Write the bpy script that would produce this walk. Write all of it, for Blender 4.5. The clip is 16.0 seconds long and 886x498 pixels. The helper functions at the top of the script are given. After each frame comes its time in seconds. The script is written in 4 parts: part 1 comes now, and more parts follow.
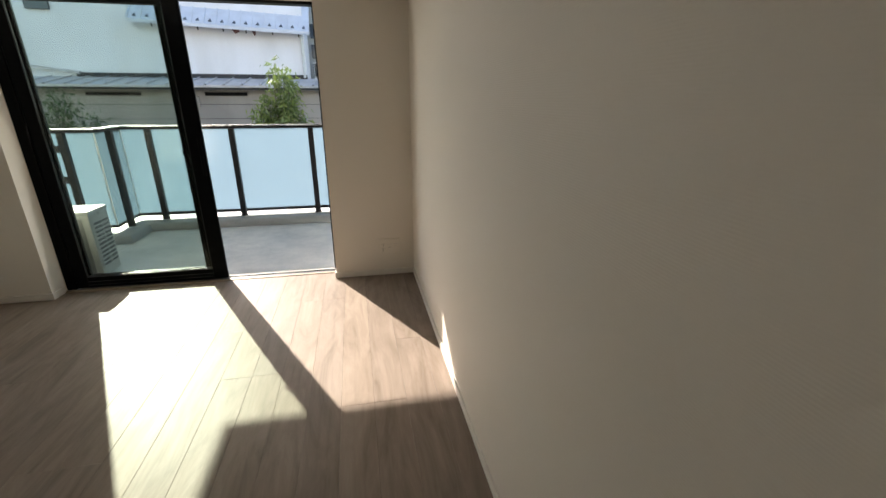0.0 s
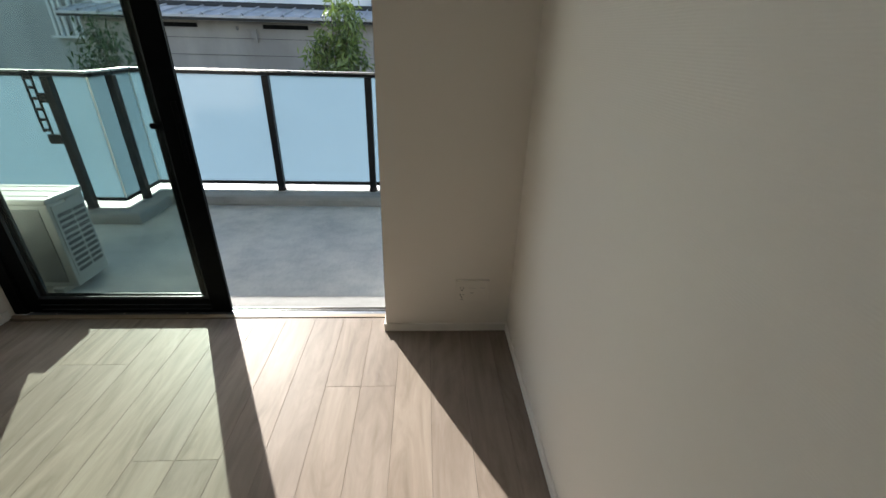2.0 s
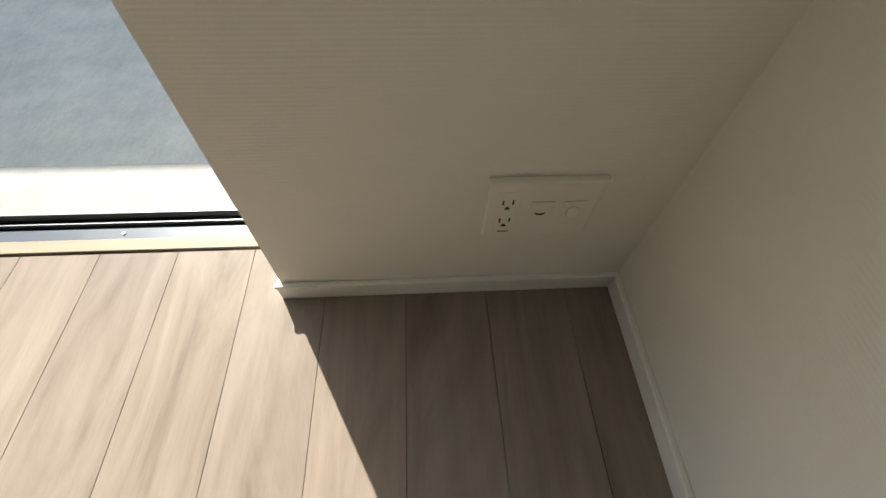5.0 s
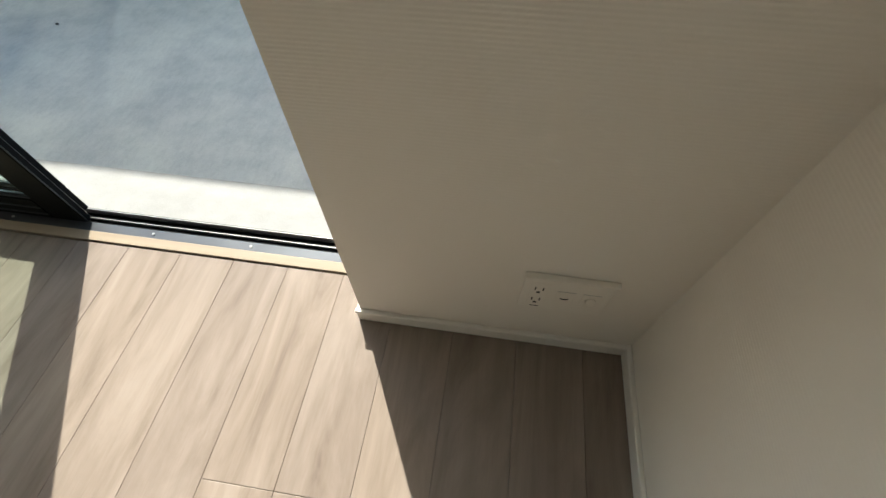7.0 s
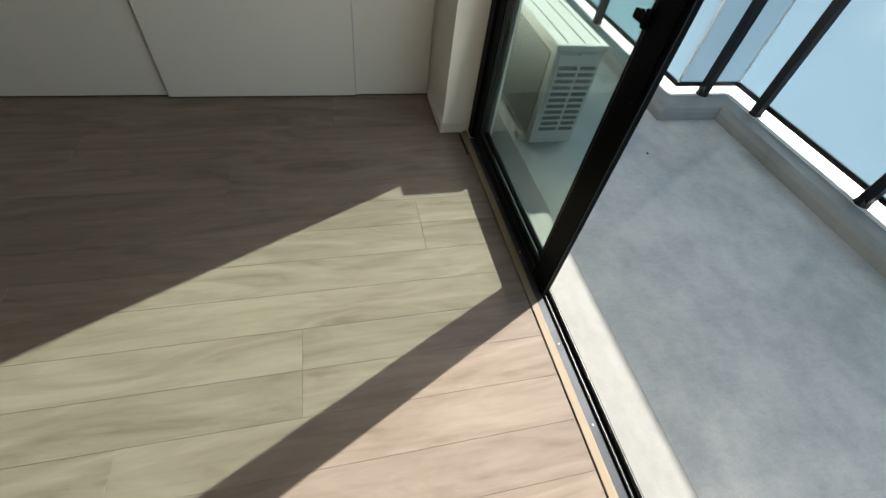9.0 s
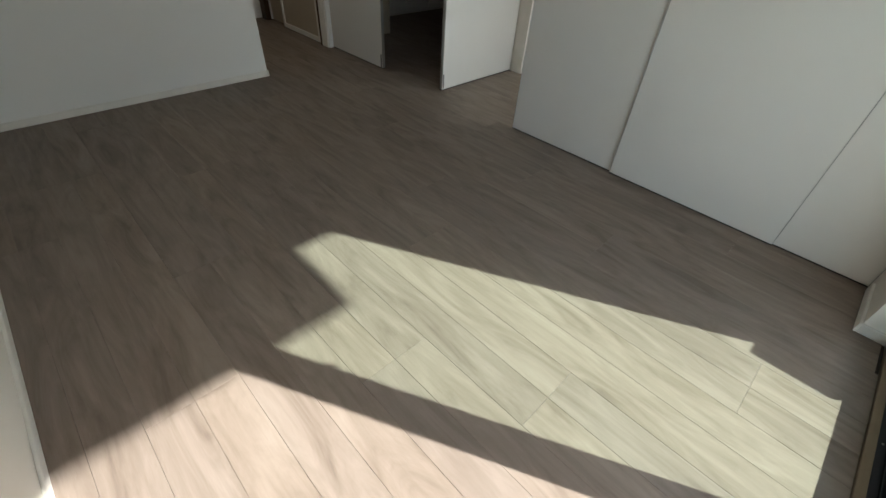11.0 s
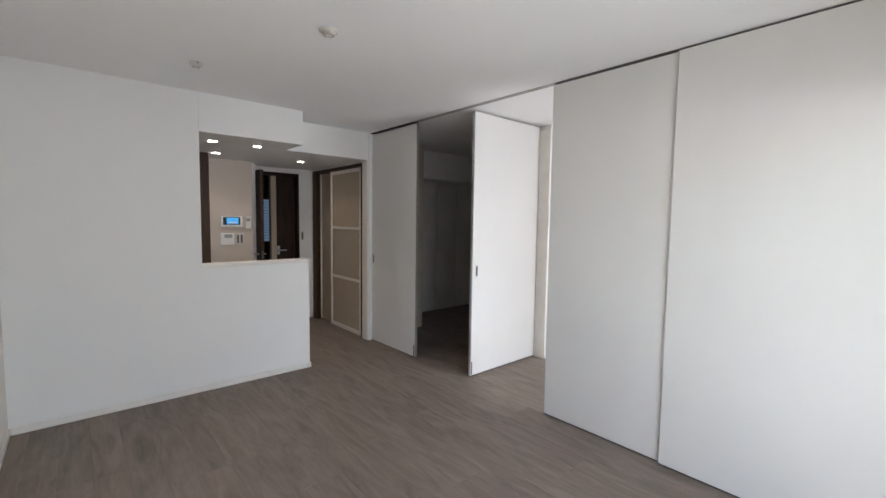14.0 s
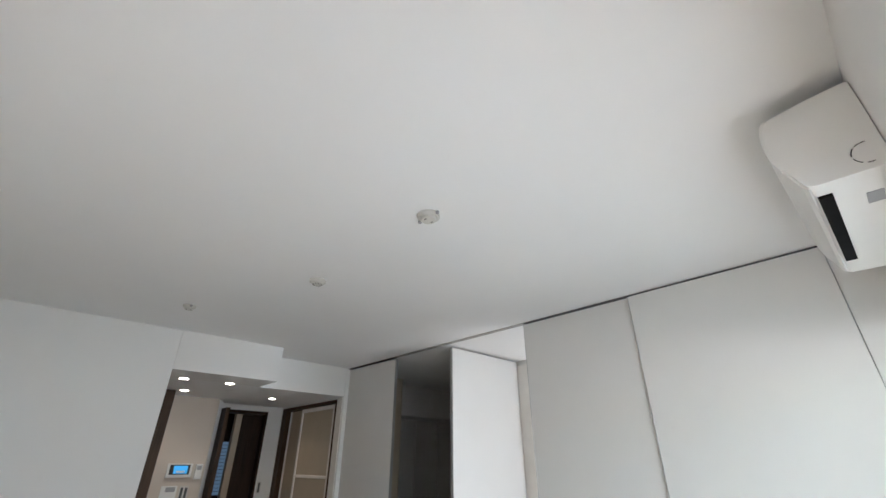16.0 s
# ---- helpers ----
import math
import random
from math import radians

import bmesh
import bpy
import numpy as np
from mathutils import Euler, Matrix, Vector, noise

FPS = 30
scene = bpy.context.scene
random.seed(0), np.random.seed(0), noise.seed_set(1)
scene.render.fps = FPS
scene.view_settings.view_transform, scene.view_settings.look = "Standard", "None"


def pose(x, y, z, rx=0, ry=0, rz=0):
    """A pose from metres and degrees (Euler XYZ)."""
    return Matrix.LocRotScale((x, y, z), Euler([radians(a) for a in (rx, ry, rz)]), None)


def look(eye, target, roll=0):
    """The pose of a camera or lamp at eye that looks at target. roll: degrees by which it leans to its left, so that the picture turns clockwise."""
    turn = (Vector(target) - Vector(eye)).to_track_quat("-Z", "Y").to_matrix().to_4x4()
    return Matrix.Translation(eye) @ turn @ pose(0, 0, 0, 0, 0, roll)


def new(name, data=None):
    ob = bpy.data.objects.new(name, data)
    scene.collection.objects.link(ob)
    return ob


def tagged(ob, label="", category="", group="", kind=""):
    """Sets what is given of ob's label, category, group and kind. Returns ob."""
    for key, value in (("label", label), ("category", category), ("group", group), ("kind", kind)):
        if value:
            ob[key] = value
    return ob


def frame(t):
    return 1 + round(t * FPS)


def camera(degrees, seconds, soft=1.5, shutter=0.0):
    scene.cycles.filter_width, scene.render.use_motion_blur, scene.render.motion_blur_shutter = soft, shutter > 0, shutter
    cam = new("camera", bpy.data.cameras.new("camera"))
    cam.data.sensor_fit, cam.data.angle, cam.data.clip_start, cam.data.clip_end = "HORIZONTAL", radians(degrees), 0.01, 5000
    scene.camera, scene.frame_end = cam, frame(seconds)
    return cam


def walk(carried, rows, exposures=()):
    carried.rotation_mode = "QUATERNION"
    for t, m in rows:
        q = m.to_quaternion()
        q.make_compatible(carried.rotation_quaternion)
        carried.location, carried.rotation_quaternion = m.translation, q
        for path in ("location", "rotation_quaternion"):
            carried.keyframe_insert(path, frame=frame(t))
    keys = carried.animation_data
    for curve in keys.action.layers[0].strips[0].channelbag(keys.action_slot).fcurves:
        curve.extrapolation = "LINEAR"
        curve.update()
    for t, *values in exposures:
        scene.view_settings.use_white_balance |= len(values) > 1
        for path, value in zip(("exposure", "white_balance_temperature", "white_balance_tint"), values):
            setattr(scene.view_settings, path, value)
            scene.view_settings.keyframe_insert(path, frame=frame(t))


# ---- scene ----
cam = camera(93.4, 16.0)
METRES, EYE, TILT, LEAN, TURN = 3.0, 1.4, -22.0, 0.0, 0.0
PATH = [
    (0, (-0.415, -3.218, 1.354), (-0.035, -1.372, 0.684), 0.1),
    (0.5, (-0.382, -2.858, 1.382), (-0.211, -0.987, 0.696), 0.2),
    (1, (-0.38, -2.531, 1.381), (-0.29, -0.671, 0.651), 0.5),
    (1.5, (-0.396, -2.152, 1.37), (-0.324, -0.322, 0.568), 0.9),
    (2, (-0.442, -1.768, 1.37), (-0.345, 0.016, 0.469), 1.6),
    (2.5, (-0.437, -1.403, 1.337), (-0.307, 0.313, 0.317), 2.2),
    (3, (-0.448, -1.091, 1.276), (-0.276, 0.558, 0.158), 3.0),
    (3.5, (-0.419, -0.704, 1.228), (-0.265, 0.771, -0.114), 3.0),
    (4, (-0.38, -0.492, 1.022), (-0.256, 0.821, -0.481), 3.0),
    (4.5, (-0.377, -0.397, 0.783), (-0.274, 0.766, -0.841), 2.0),
    (4.7, (-0.373, -0.391, 0.716), (-0.27, 0.738, -0.932), 2.3),
    (7, (-0.365, -0.398, 0.954), (-0.539, 0.693, -0.712), -0.6),
    (7.5, (-0.394, -0.477, 1.169), (-0.76, 0.693, -0.412), 0.8),
    (8, (-0.502, -0.538, 1.283), (-1.15, 0.581, -0.242), 4.4),
    (8.5, (-0.628, -0.528, 1.32), (-1.589, 0.345, -0.201), 8.7),
    (9, (-0.694, -0.556, 1.333), (-1.924, -0.118, -0.182), 9.8),
    (9.5, (-0.667, -0.514, 1.345), (-1.958, -0.673, -0.174), 7.1),
    (10, (-0.56, -0.559, 1.369), (-1.754, -1.088, -0.145), 7.4),
    (10.2, (-0.531, -0.468, 1.37), (-1.646, -1.223, -0.109), 3.7),
    (12.3, (-0.386, -0.531, 1.43), (-1.476, -1.72, 0.247), 3.4),
    (12.5, (-0.383, -0.527, 1.446), (-1.512, -1.766, 0.355), 3.1),
    (13, (-0.37, -0.511, 1.449), (-1.593, -1.869, 0.639), 2.2),
    (13.5, (-0.368, -0.5, 1.472), (-1.659, -1.946, 0.978), 1.5),
    (14, (-0.383, -0.456, 1.459), (-1.7, -1.954, 1.319), 0.8),
    (14.5, (-0.378, -0.427, 1.453), (-1.692, -1.92, 1.66), 0.6),
    (15, (-0.377, -0.416, 1.448), (-1.66, -1.86, 1.967), 0.4),
    (15.5, (-0.376, -0.403, 1.472), (-1.621, -1.775, 2.224), 0.2),
    (16, (-0.38, -0.391, 1.485), (-1.605, -1.684, 2.394), 0.1),
]
walk(cam, [(t, look(eye, target, roll)) for t, eye, target, roll in PATH], [
    (0, 2.02, 7200, 13), (1, 1.8, 6350, 6), (3, 1.5, 6500, 9), (4.5, 2.0, 6550, 6), (7.5, 1.95, 6500, 4), (8.5, 1.8, 6450, 4), (9, 1.8, 6600, 6), (9.5, 2.25, 6450, 6),
    (10.2, 2.3, 6500, 6), (12.3, 2.68, 5700, 9), (13, 3.12, 5800, 15), (13.7, 3.4, 5900, 17), (14.4, 3.47, 5900, 13), (15.3, 3.38, 5900, 12), (16, 3.35, 5750, 12)])

# ---- world, sun, lamps ----
SUN_DIR = Vector((-0.526, 1.0, 0.655)).normalized()      # towards the sun
world = bpy.data.worlds.new("world")
scene.world = world
world.use_nodes = True
wn = world.node_tree
sky = wn.nodes.new("ShaderNodeTexSky")
sky.sky_type, sky.sun_disc = "NISHITA", False
sky.sun_elevation = math.asin(SUN_DIR.z)
sky.sun_rotation = math.atan2(SUN_DIR.x, SUN_DIR.y)
wn.links.new(sky.outputs[0], wn.nodes["Background"].inputs[0])
wn.nodes["Background"].inputs[1].default_value = 0.15
sun = new("sun", bpy.data.lights.new("sun", "SUN"))
sun.data.energy, sun.data.angle, sun.data.color = 4.0, radians(0.6), (1.0, 0.945, 0.875)
sun.matrix_world = look(SUN_DIR * 30, (0, 0, 0))


def area(name, eye, target, sx, sy, watts, color=(1, 1, 1)):
    d = bpy.data.lights.new(name, "AREA")
    d.shape, d.size, d.size_y, d.energy, d.color = "RECTANGLE", sx, sy, watts, color
    ob = new(name, d)
    ob.matrix_world = look(eye, target)
    return ob


# Added fill lamp for the bedroom, set at its unseen window.
area("bedroom_fill", (-4.6, -0.05, 1.2), (-4.6, -2, 1.0), 1.5, 1.7, 3.6, (1.0, 0.97, 0.93))
# Added fill lamp in the window opening; lifts the room beyond the world sky.
area("balcony_window_fill", (-1.62, 0.145, 1.0), (-1.62, -2, 1.25), 1.85, 1.85, 1.7, (1.0, 0.965, 0.91))
# Added thin fill strip under the window head, warm like bounced light.
area("window_head_fill", (-1.62, 0.10, 1.985), (-1.62, -2.6, 1.75), 1.8, 0.03, 1.3, (1.0, 0.955, 0.88))


# ---- materials ----
def mat(name):
    m = bpy.data.materials.new(name)
    m.use_nodes = True
    nt = m.node_tree
    return m, nt, nt.nodes["Principled BSDF"]


def N(nt, kind, **inputs):
    n = nt.nodes.new("ShaderNode" + kind)
    for k, v in inputs.items():
        n.inputs[k.replace("_", " ")].default_value = v
    return n


def coords(nt, scale=(1, 1, 1)):
    tc, mp = nt.nodes.new("ShaderNodeTexCoord"), nt.nodes.new("ShaderNodeMapping")
    mp.inputs["Scale"].default_value = scale
    nt.links.new(tc.outputs["Object"], mp.inputs["Vector"])
    return mp.outputs["Vector"]


def noise_tex(nt, scale, detail=4, stretch=(1, 1, 1), rough=0.55):
    n = N(nt, "TexNoise", Scale=scale, Detail=detail, Roughness=rough)
    nt.links.new(coords(nt, stretch), n.inputs["Vector"])
    return n.outputs["Fac"]


def ramp(nt, fac, stops):
    r = nt.nodes.new("ShaderNodeValToRGB")
    while len(r.color_ramp.elements) < len(stops):
        r.color_ramp.elements.new(0.5)
    for e, (p, c) in zip(r.color_ramp.elements, stops):
        e.position, e.color = p, (*c, 1)
    nt.links.new(fac, r.inputs["Fac"])
    return r.outputs["Color"]


def mix(nt, fac, a, b, blend="MIX"):
    m = nt.nodes.new("ShaderNodeMix")
    m.data_type, m.blend_type = "RGBA", blend
    for sock, v in ((m.inputs[0], fac), (m.inputs[6], a), (m.inputs[7], b)):
        if isinstance(v, bpy.types.NodeSocket):
            nt.links.new(v, sock)
        else:
            sock.default_value = v if isinstance(v, float) else (*v, 1)
    return m.outputs[2]


def bump(nt, bsdf, height, strength, distance):
    b = N(nt, "Bump", Strength=strength, Distance=distance)
    nt.links.new(height, b.inputs["Height"])
    nt.links.new(b.outputs["Normal"], bsdf.inputs["Normal"])
    return b


def plain(name, color, rough=0.5, metal=0.0, vary=0.06, scale=6.0, relief=0.0, rscale=300.0, stretch=(1, 1, 1)):
    """Paint, plastic or metal with slight unevenness of colour and gloss."""
    m, nt, b = mat(name)
    f = noise_tex(nt, scale, 5, stretch)
    lo, hi = [c * (1 - vary) for c in color], [min(1, c * (1 + vary)) for c in color]
    nt.links.new(ramp(nt, f, [(0.3, lo), (0.7, hi)]), b.inputs["Base Color"])
    rr = ramp(nt, f, [(0.3, [rough * 0.9] * 3), (0.7, [min(1, rough * 1.1)] * 3)])
    nt.links.new(rr, b.inputs["Roughness"])
    b.inputs["Metallic"].default_value = metal
    if relief:
        bump(nt, b, noise_tex(nt, rscale, 3), 0.35, relief)
    if max(color) < 0.012:
        b.inputs["Specular IOR Level"].default_value = 0.22
    return m


def wallpaper(name, color, ribs=False):
    """Matt vinyl wallpaper, with a fine woven relief; ribs: fine lines that run level along the wall."""
    m, nt, b = mat(name)
    f = noise_tex(nt, 1.3, 4)
    nt.links.new(ramp(nt, f, [(0.3, [c * 0.975 for c in color]), (0.7, color)]), b.inputs["Base Color"])
    b.inputs["Roughness"].default_value = 0.62 if ribs else 0.75
    fine = noise_tex(nt, 260, 2, (1, 1, 1))
    if ribs:
        lines = N(nt, "TexWave", Scale=56.0, Distortion=1.2, Detail=1.0)
        lines.bands_direction = "Z"
        lines.inputs["Detail Scale"].default_value = 0.12
        nt.links.new(coords(nt), lines.inputs["Vector"])
        lines = lines.outputs["Fac"]
        soft = noise_tex(nt, 1.0, 2, (90, 90, 160))
        mx = N(nt, "Math")
        mx.operation = "MULTIPLY_ADD"
        mx.inputs[1].default_value = 0.9
        nt.links.new(soft, mx.inputs[0])
        nt.links.new(lines, mx.inputs[2])
        bump(nt, b, mx.outputs[0], 0.26, 0.0008)
    else:
        bump(nt, b, fine, 0.25, 0.0006)
    return m


def wood_floor():
    m, nt, b = mat("pale_oak_floor")
    oi = nt.nodes.new("ShaderNodeObjectInfo")
    tc = nt.nodes.new("ShaderNodeTexCoord")
    off = nt.nodes.new("ShaderNodeVectorMath")
    off.operation = "MULTIPLY_ADD"
    comb = nt.nodes.new("ShaderNodeCombineXYZ")
    for i in range(3):
        nt.links.new(oi.outputs["Random"], comb.inputs[i])
    nt.links.new(comb.outputs[0], off.inputs[0])
    off.inputs[1].default_value = (37, 91, 53)
    nt.links.new(tc.outputs["Object"], off.inputs[2])

    def n(scale, detail, stretch, dist=0.0):
        mp, t = nt.nodes.new("ShaderNodeMapping"), N(nt, "TexNoise", Scale=scale, Detail=detail, Roughness=0.6, Distortion=dist)
        mp.inputs["Scale"].default_value = stretch
        nt.links.new(off.outputs[0], mp.inputs["Vector"])
        nt.links.new(mp.outputs[0], t.inputs["Vector"])
        return t.outputs["Fac"]
    broad, grain, fine = n(2.4, 7, (3.4, 0.7, 1), 1.6), n(10, 8, (5, 0.42, 1), 1.2), n(70, 4, (6, 0.2, 1))
    base = ramp(nt, broad, [(0.26, (0.165, 0.131, 0.107)), (0.42, (0.226, 0.184, 0.153)), (0.60, (0.272, 0.226, 0.191)), (0.80, (0.305, 0.259, 0.223))])
    g = ramp(nt, grain, [(0.3, (0.87, 0.855, 0.83)), (0.62, (1, 1, 1))])
    c = mix(nt, 0.38, base, g, "MULTIPLY")
    fcol = ramp(nt, fine, [(0.35, (0.9, 0.89, 0.87)), (0.65, (1, 1, 1))])
    c = mix(nt, 0.25, c, fcol, "MULTIPLY")
    # arched oak figure: long nested rings, strong on some boards only
    rmp = nt.nodes.new("ShaderNodeMapping")
    rmp.inputs["Scale"].default_value = (6.0, 1.1, 1)
    nt.links.new(off.outputs[0], rmp.inputs["Vector"])
    rings = N(nt, "TexWave", Scale=1.1, Distortion=9.0, Detail=3.0)
    rings.inputs["Detail Scale"].default_value = 0.55
    nt.links.new(rmp.outputs[0], rings.inputs["Vector"])
    c = mix(nt, 0.2, c, ramp(nt, rings.outputs["Fac"], [(0.0, (0.80, 0.775, 0.745)), (0.22, (0.97, 0.965, 0.96)), (0.7, (1.03, 1.03, 1.03))]), "MULTIPLY")
    pores = n(150, 3, (5, 0.10, 1))
    c = mix(nt, 0.22, c, ramp(nt, pores, [(0.34, (0.78, 0.75, 0.72)), (0.48, (1, 1, 1))]), "MULTIPLY")
    tone = ramp(nt, oi.outputs["Random"], [(0.0, (0.93, 0.93, 0.94)), (1.0, (1.04, 1.035, 1.02))])
    c = mix(nt, 1.0, c, tone, "MULTIPLY")
    nt.links.new(c, b.inputs["Base Color"])
    nt.links.new(ramp(nt, grain, [(0.3, [0.50] * 3), (0.7, [0.43] * 3)]), b.inputs["Roughness"])
    b.inputs["Specular IOR Level"].default_value = 0.12
    bump(nt, b, fine, 0.12, 0.0004)
    return m


def concrete(name, lo, mid, hi, rough=0.8, scale=1.6):
    m, nt, b = mat(name)
    f, g, h = noise_tex(nt, scale, 8, (1, 1.7, 1), 0.6), noise_tex(nt, 14, 6), noise_tex(nt, 220, 3)
    c = ramp(nt, f, [(0.32, lo), (0.5, mid), (0.66, hi)])
    c = mix(nt, 0.5, c, ramp(nt, g, [(0.3, (0.86,) * 3), (0.65, (1.04,) * 3)]), "MULTIPLY")
    c = mix(nt, 0.35, c, ramp(nt, h, [(0.3, (0.8,) * 3), (0.6, (1.05,) * 3)]), "MULTIPLY")
    nt.links.new(c, b.inputs["Base Color"])
    b.inputs["Roughness"].default_value = rough
    bump(nt, b, h, 0.4, 0.0015)
    return m


def coated_floor():
    """Trowelled grey balcony coating: soft cloudy patches, trowel smears and fine grit."""
    m, nt, b = mat("balcony_coating")
    big, mid = noise_tex(nt, 1.5, 3, (1, 1, 1), 0.5), noise_tex(nt, 4.5, 10, (1, 1.15, 1), 0.66)
    grit, smear = noise_tex(nt, 190, 3), noise_tex(nt, 26, 5, (2.2, 0.7, 1), 0.7)
    c = ramp(nt, big, [(0.36, (0.425, 0.43, 0.42)), (0.5, (0.465, 0.475, 0.455)), (0.62, (0.50, 0.505, 0.48))])
    c = mix(nt, 0.75, c, ramp(nt, mid, [(0.36, (0.74, 0.755, 0.78)), (0.50, (0.97, 0.97, 0.97)), (0.62, (1.15, 1.14, 1.11))]), "MULTIPLY")
    c = mix(nt, 0.35, c, ramp(nt, smear, [(0.38, (0.80, 0.80, 0.82)), (0.55, (1.02, 1.02, 1.02))]), "MULTIPLY")
    c = mix(nt, 0.3, c, ramp(nt, grit, [(0.32, (0.75, 0.75, 0.75)), (0.6, (1.06, 1.06, 1.06))]), "MULTIPLY")
    nt.links.new(c, b.inputs["Base Color"])
    nt.links.new(ramp(nt, mid, [(0.35, [0.62] * 3), (0.65, [0.8] * 3)]), b.inputs["Roughness"])
    bump(nt, b, grit, 0.35, 0.0012)
    return m


def brushed_wood(name, lo, hi, rough=0.45, stretch=(14, 14, 0.9)):
    m, nt, b = mat(name)
    f = noise_tex(nt, 3.0, 8, stretch)
    nt.links.new(ramp(nt, f, [(0.3, lo), (0.7, hi)]), b.inputs["Base Color"])
    b.inputs["Roughness"].default_value = rough
    b.inputs["Specular IOR Level"].default_value = 0.2
    return m


def stained(name, color, stain, rough=0.85):
    """Old rendered wall with run-down stains."""
    m, nt, b = mat(name)
    f, g = noise_tex(nt, 1.1, 6, (1, 1, 0.35)), noise_tex(nt, 30, 4)
    c = ramp(nt, f, [(0.35, stain), (0.6, color)])
    c = mix(nt, 0.4, c, ramp(nt, g, [(0.3, (0.9,) * 3), (0.7, (1.03,) * 3)]), "MULTIPLY")
    nt.links.new(c, b.inputs["Base Color"])
    b.inputs["Roughness"].default_value = rough
    bump(nt, b, g, 0.3, 0.004)
    return m


def pane_glass(name, tint, rough=0.0):
    """A thin pane: lets light and shade through with its tint, and mirrors at the grazing angle."""
    m, nt, b = mat(name)
    out = nt.nodes["Material Output"]
    tr, gl = N(nt, "BsdfTransparent", Color=(*tint, 1)), N(nt, "BsdfGlossy", Roughness=rough)
    lw = N(nt, "LayerWeight", Blend=0.5)
    pw = nt.nodes.new("ShaderNodeMath")
    pw.operation = "POWER"
    pw.inputs[1].default_value = 5.0
    nt.links.new(lw.outputs["Facing"], pw.inputs[0])
    ad = nt.nodes.new("ShaderNodeMath")
    ad.operation, ad.use_clamp = "MULTIPLY_ADD", True
    ad.inputs[1].default_value, ad.inputs[2].default_value = 0.55, 0.025
    nt.links.new(pw.outputs[0], ad.inputs[0])
    ms = nt.nodes.new("ShaderNodeMixShader")
    nt.links.new(ad.outputs[0], ms.inputs[0])
    nt.links.new(tr.outputs[0], ms.inputs[1])
    nt.links.new(gl.outputs[0], ms.inputs[2])
    nt.links.new(ms.outputs[0], out.inputs["Surface"])
    nt.nodes.remove(b)
    return m


def frosted(name, color, clear=0.12):
    m, nt, b = mat(name)
    out = nt.nodes["Material Output"]
    f = noise_tex(nt, 0.8, 3)
    col = ramp(nt, f, [(0.3, [c * 0.94 for c in color]), (0.7, color)])
    tl, tr = N(nt, "BsdfTranslucent"), N(nt, "BsdfTransparent", Color=(0.93, 0.97, 0.97, 1))
    df, gl = N(nt, "BsdfDiffuse"), N(nt, "BsdfGlossy", Roughness=0.12)
    nt.links.new(col, tl.inputs[0])
    nt.links.new(col, df.inputs[0])
    a = nt.nodes.new("ShaderNodeMixShader"); a.inputs[0].default_value = 0.12
    nt.links.new(tl.outputs[0], a.inputs[1]); nt.links.new(df.outputs[0], a.inputs[2])
    c2 = nt.nodes.new("ShaderNodeMixShader"); c2.inputs[0].default_value = clear
    nt.links.new(a.outputs[0], c2.inputs[1]); nt.links.new(tr.outputs[0], c2.inputs[2])
    d = nt.nodes.new("ShaderNodeMixShader"); d.inputs[0].default_value = 0.04
    nt.links.new(c2.outputs[0], d.inputs[1]); nt.links.new(gl.outputs[0], d.inputs[2])
    nt.links.new(d.outputs[0], out.inputs["Surface"])
    nt.nodes.remove(b)
    return m


def leafy(name, lo, hi):
    m, nt, b = mat(name)
    gi = nt.nodes.new("ShaderNodeNewGeometry")
    nt.links.new(ramp(nt, gi.outputs["Random Per Island"], [(0.0, lo), (0.7, hi), (1.0, [c * 1.6 for c in hi])]), b.inputs["Base Color"])
    b.inputs["Roughness"].default_value = 0.4
    out = nt.nodes["Material Output"]
    tl = N(nt, "BsdfTranslucent", Color=(hi[0] * 1.5, hi[1] * 1.8, hi[2], 1))
    ms = nt.nodes.new("ShaderNodeMixShader"); ms.inputs[0].default_value = 0.22
    nt.links.new(b.outputs[0], ms.inputs[1]); nt.links.new(tl.outputs[0], ms.inputs[2])
    nt.links.new(ms.outputs[0], out.inputs["Surface"])
    return m


def lamp_mat(name, color, strength):
    m, nt, b = mat(name)
    b.inputs["Emission Color"].default_value = (*color, 1)
    b.inputs["Emission Strength"].default_value = strength
    b.inputs["Base Color"].default_value = (*color, 1)
    return m


M_RIB = wallpaper("cream_ribbed_wallpaper", (0.80, 0.757, 0.69), True)
M_WALL = wallpaper("white_wallpaper", (0.83, 0.82, 0.795))
M_BEIGEWALL = wallpaper("beige_wallpaper", (0.62, 0.55, 0.475))
M_CEIL = wallpaper("ceiling_wallpaper", (0.88, 0.875, 0.865))
M_FLOOR = wood_floor()
M_GAP = plain("dark_joint", (0.03, 0.023, 0.018), 0.9)
M_TRIM = plain("white_trim_vinyl", (0.78, 0.75, 0.70), 0.4)
M_PANEL = plain("white_panel_laminate", (0.70, 0.683, 0.655), 0.33, vary=0.02, scale=2)
M_EDGE = plain("grey_aluminium_edge", (0.45, 0.45, 0.44), 0.35, 0.7)
M_DARKSLOT = plain("dark_slot", (0.02, 0.02, 0.02), 0.6)
M_BLACK = plain("black_window_aluminium", (0.0035, 0.0045, 0.0055), 0.38, 0.0, 0.15, 20)
M_BLACK.node_tree.nodes["Principled BSDF"].inputs["Specular IOR Level"].default_value = 0.06
M_RAILBLACK = plain("black_powder_coat", (0.008, 0.009, 0.011), 0.38, 0.0, 0.15, 20)
M_ALU = plain("silver_aluminium", (0.62, 0.62, 0.62), 0.28, 0.9)
M_DARKALU = plain("grey_sill_aluminium", (0.10, 0.108, 0.122), 0.35, 0.6)
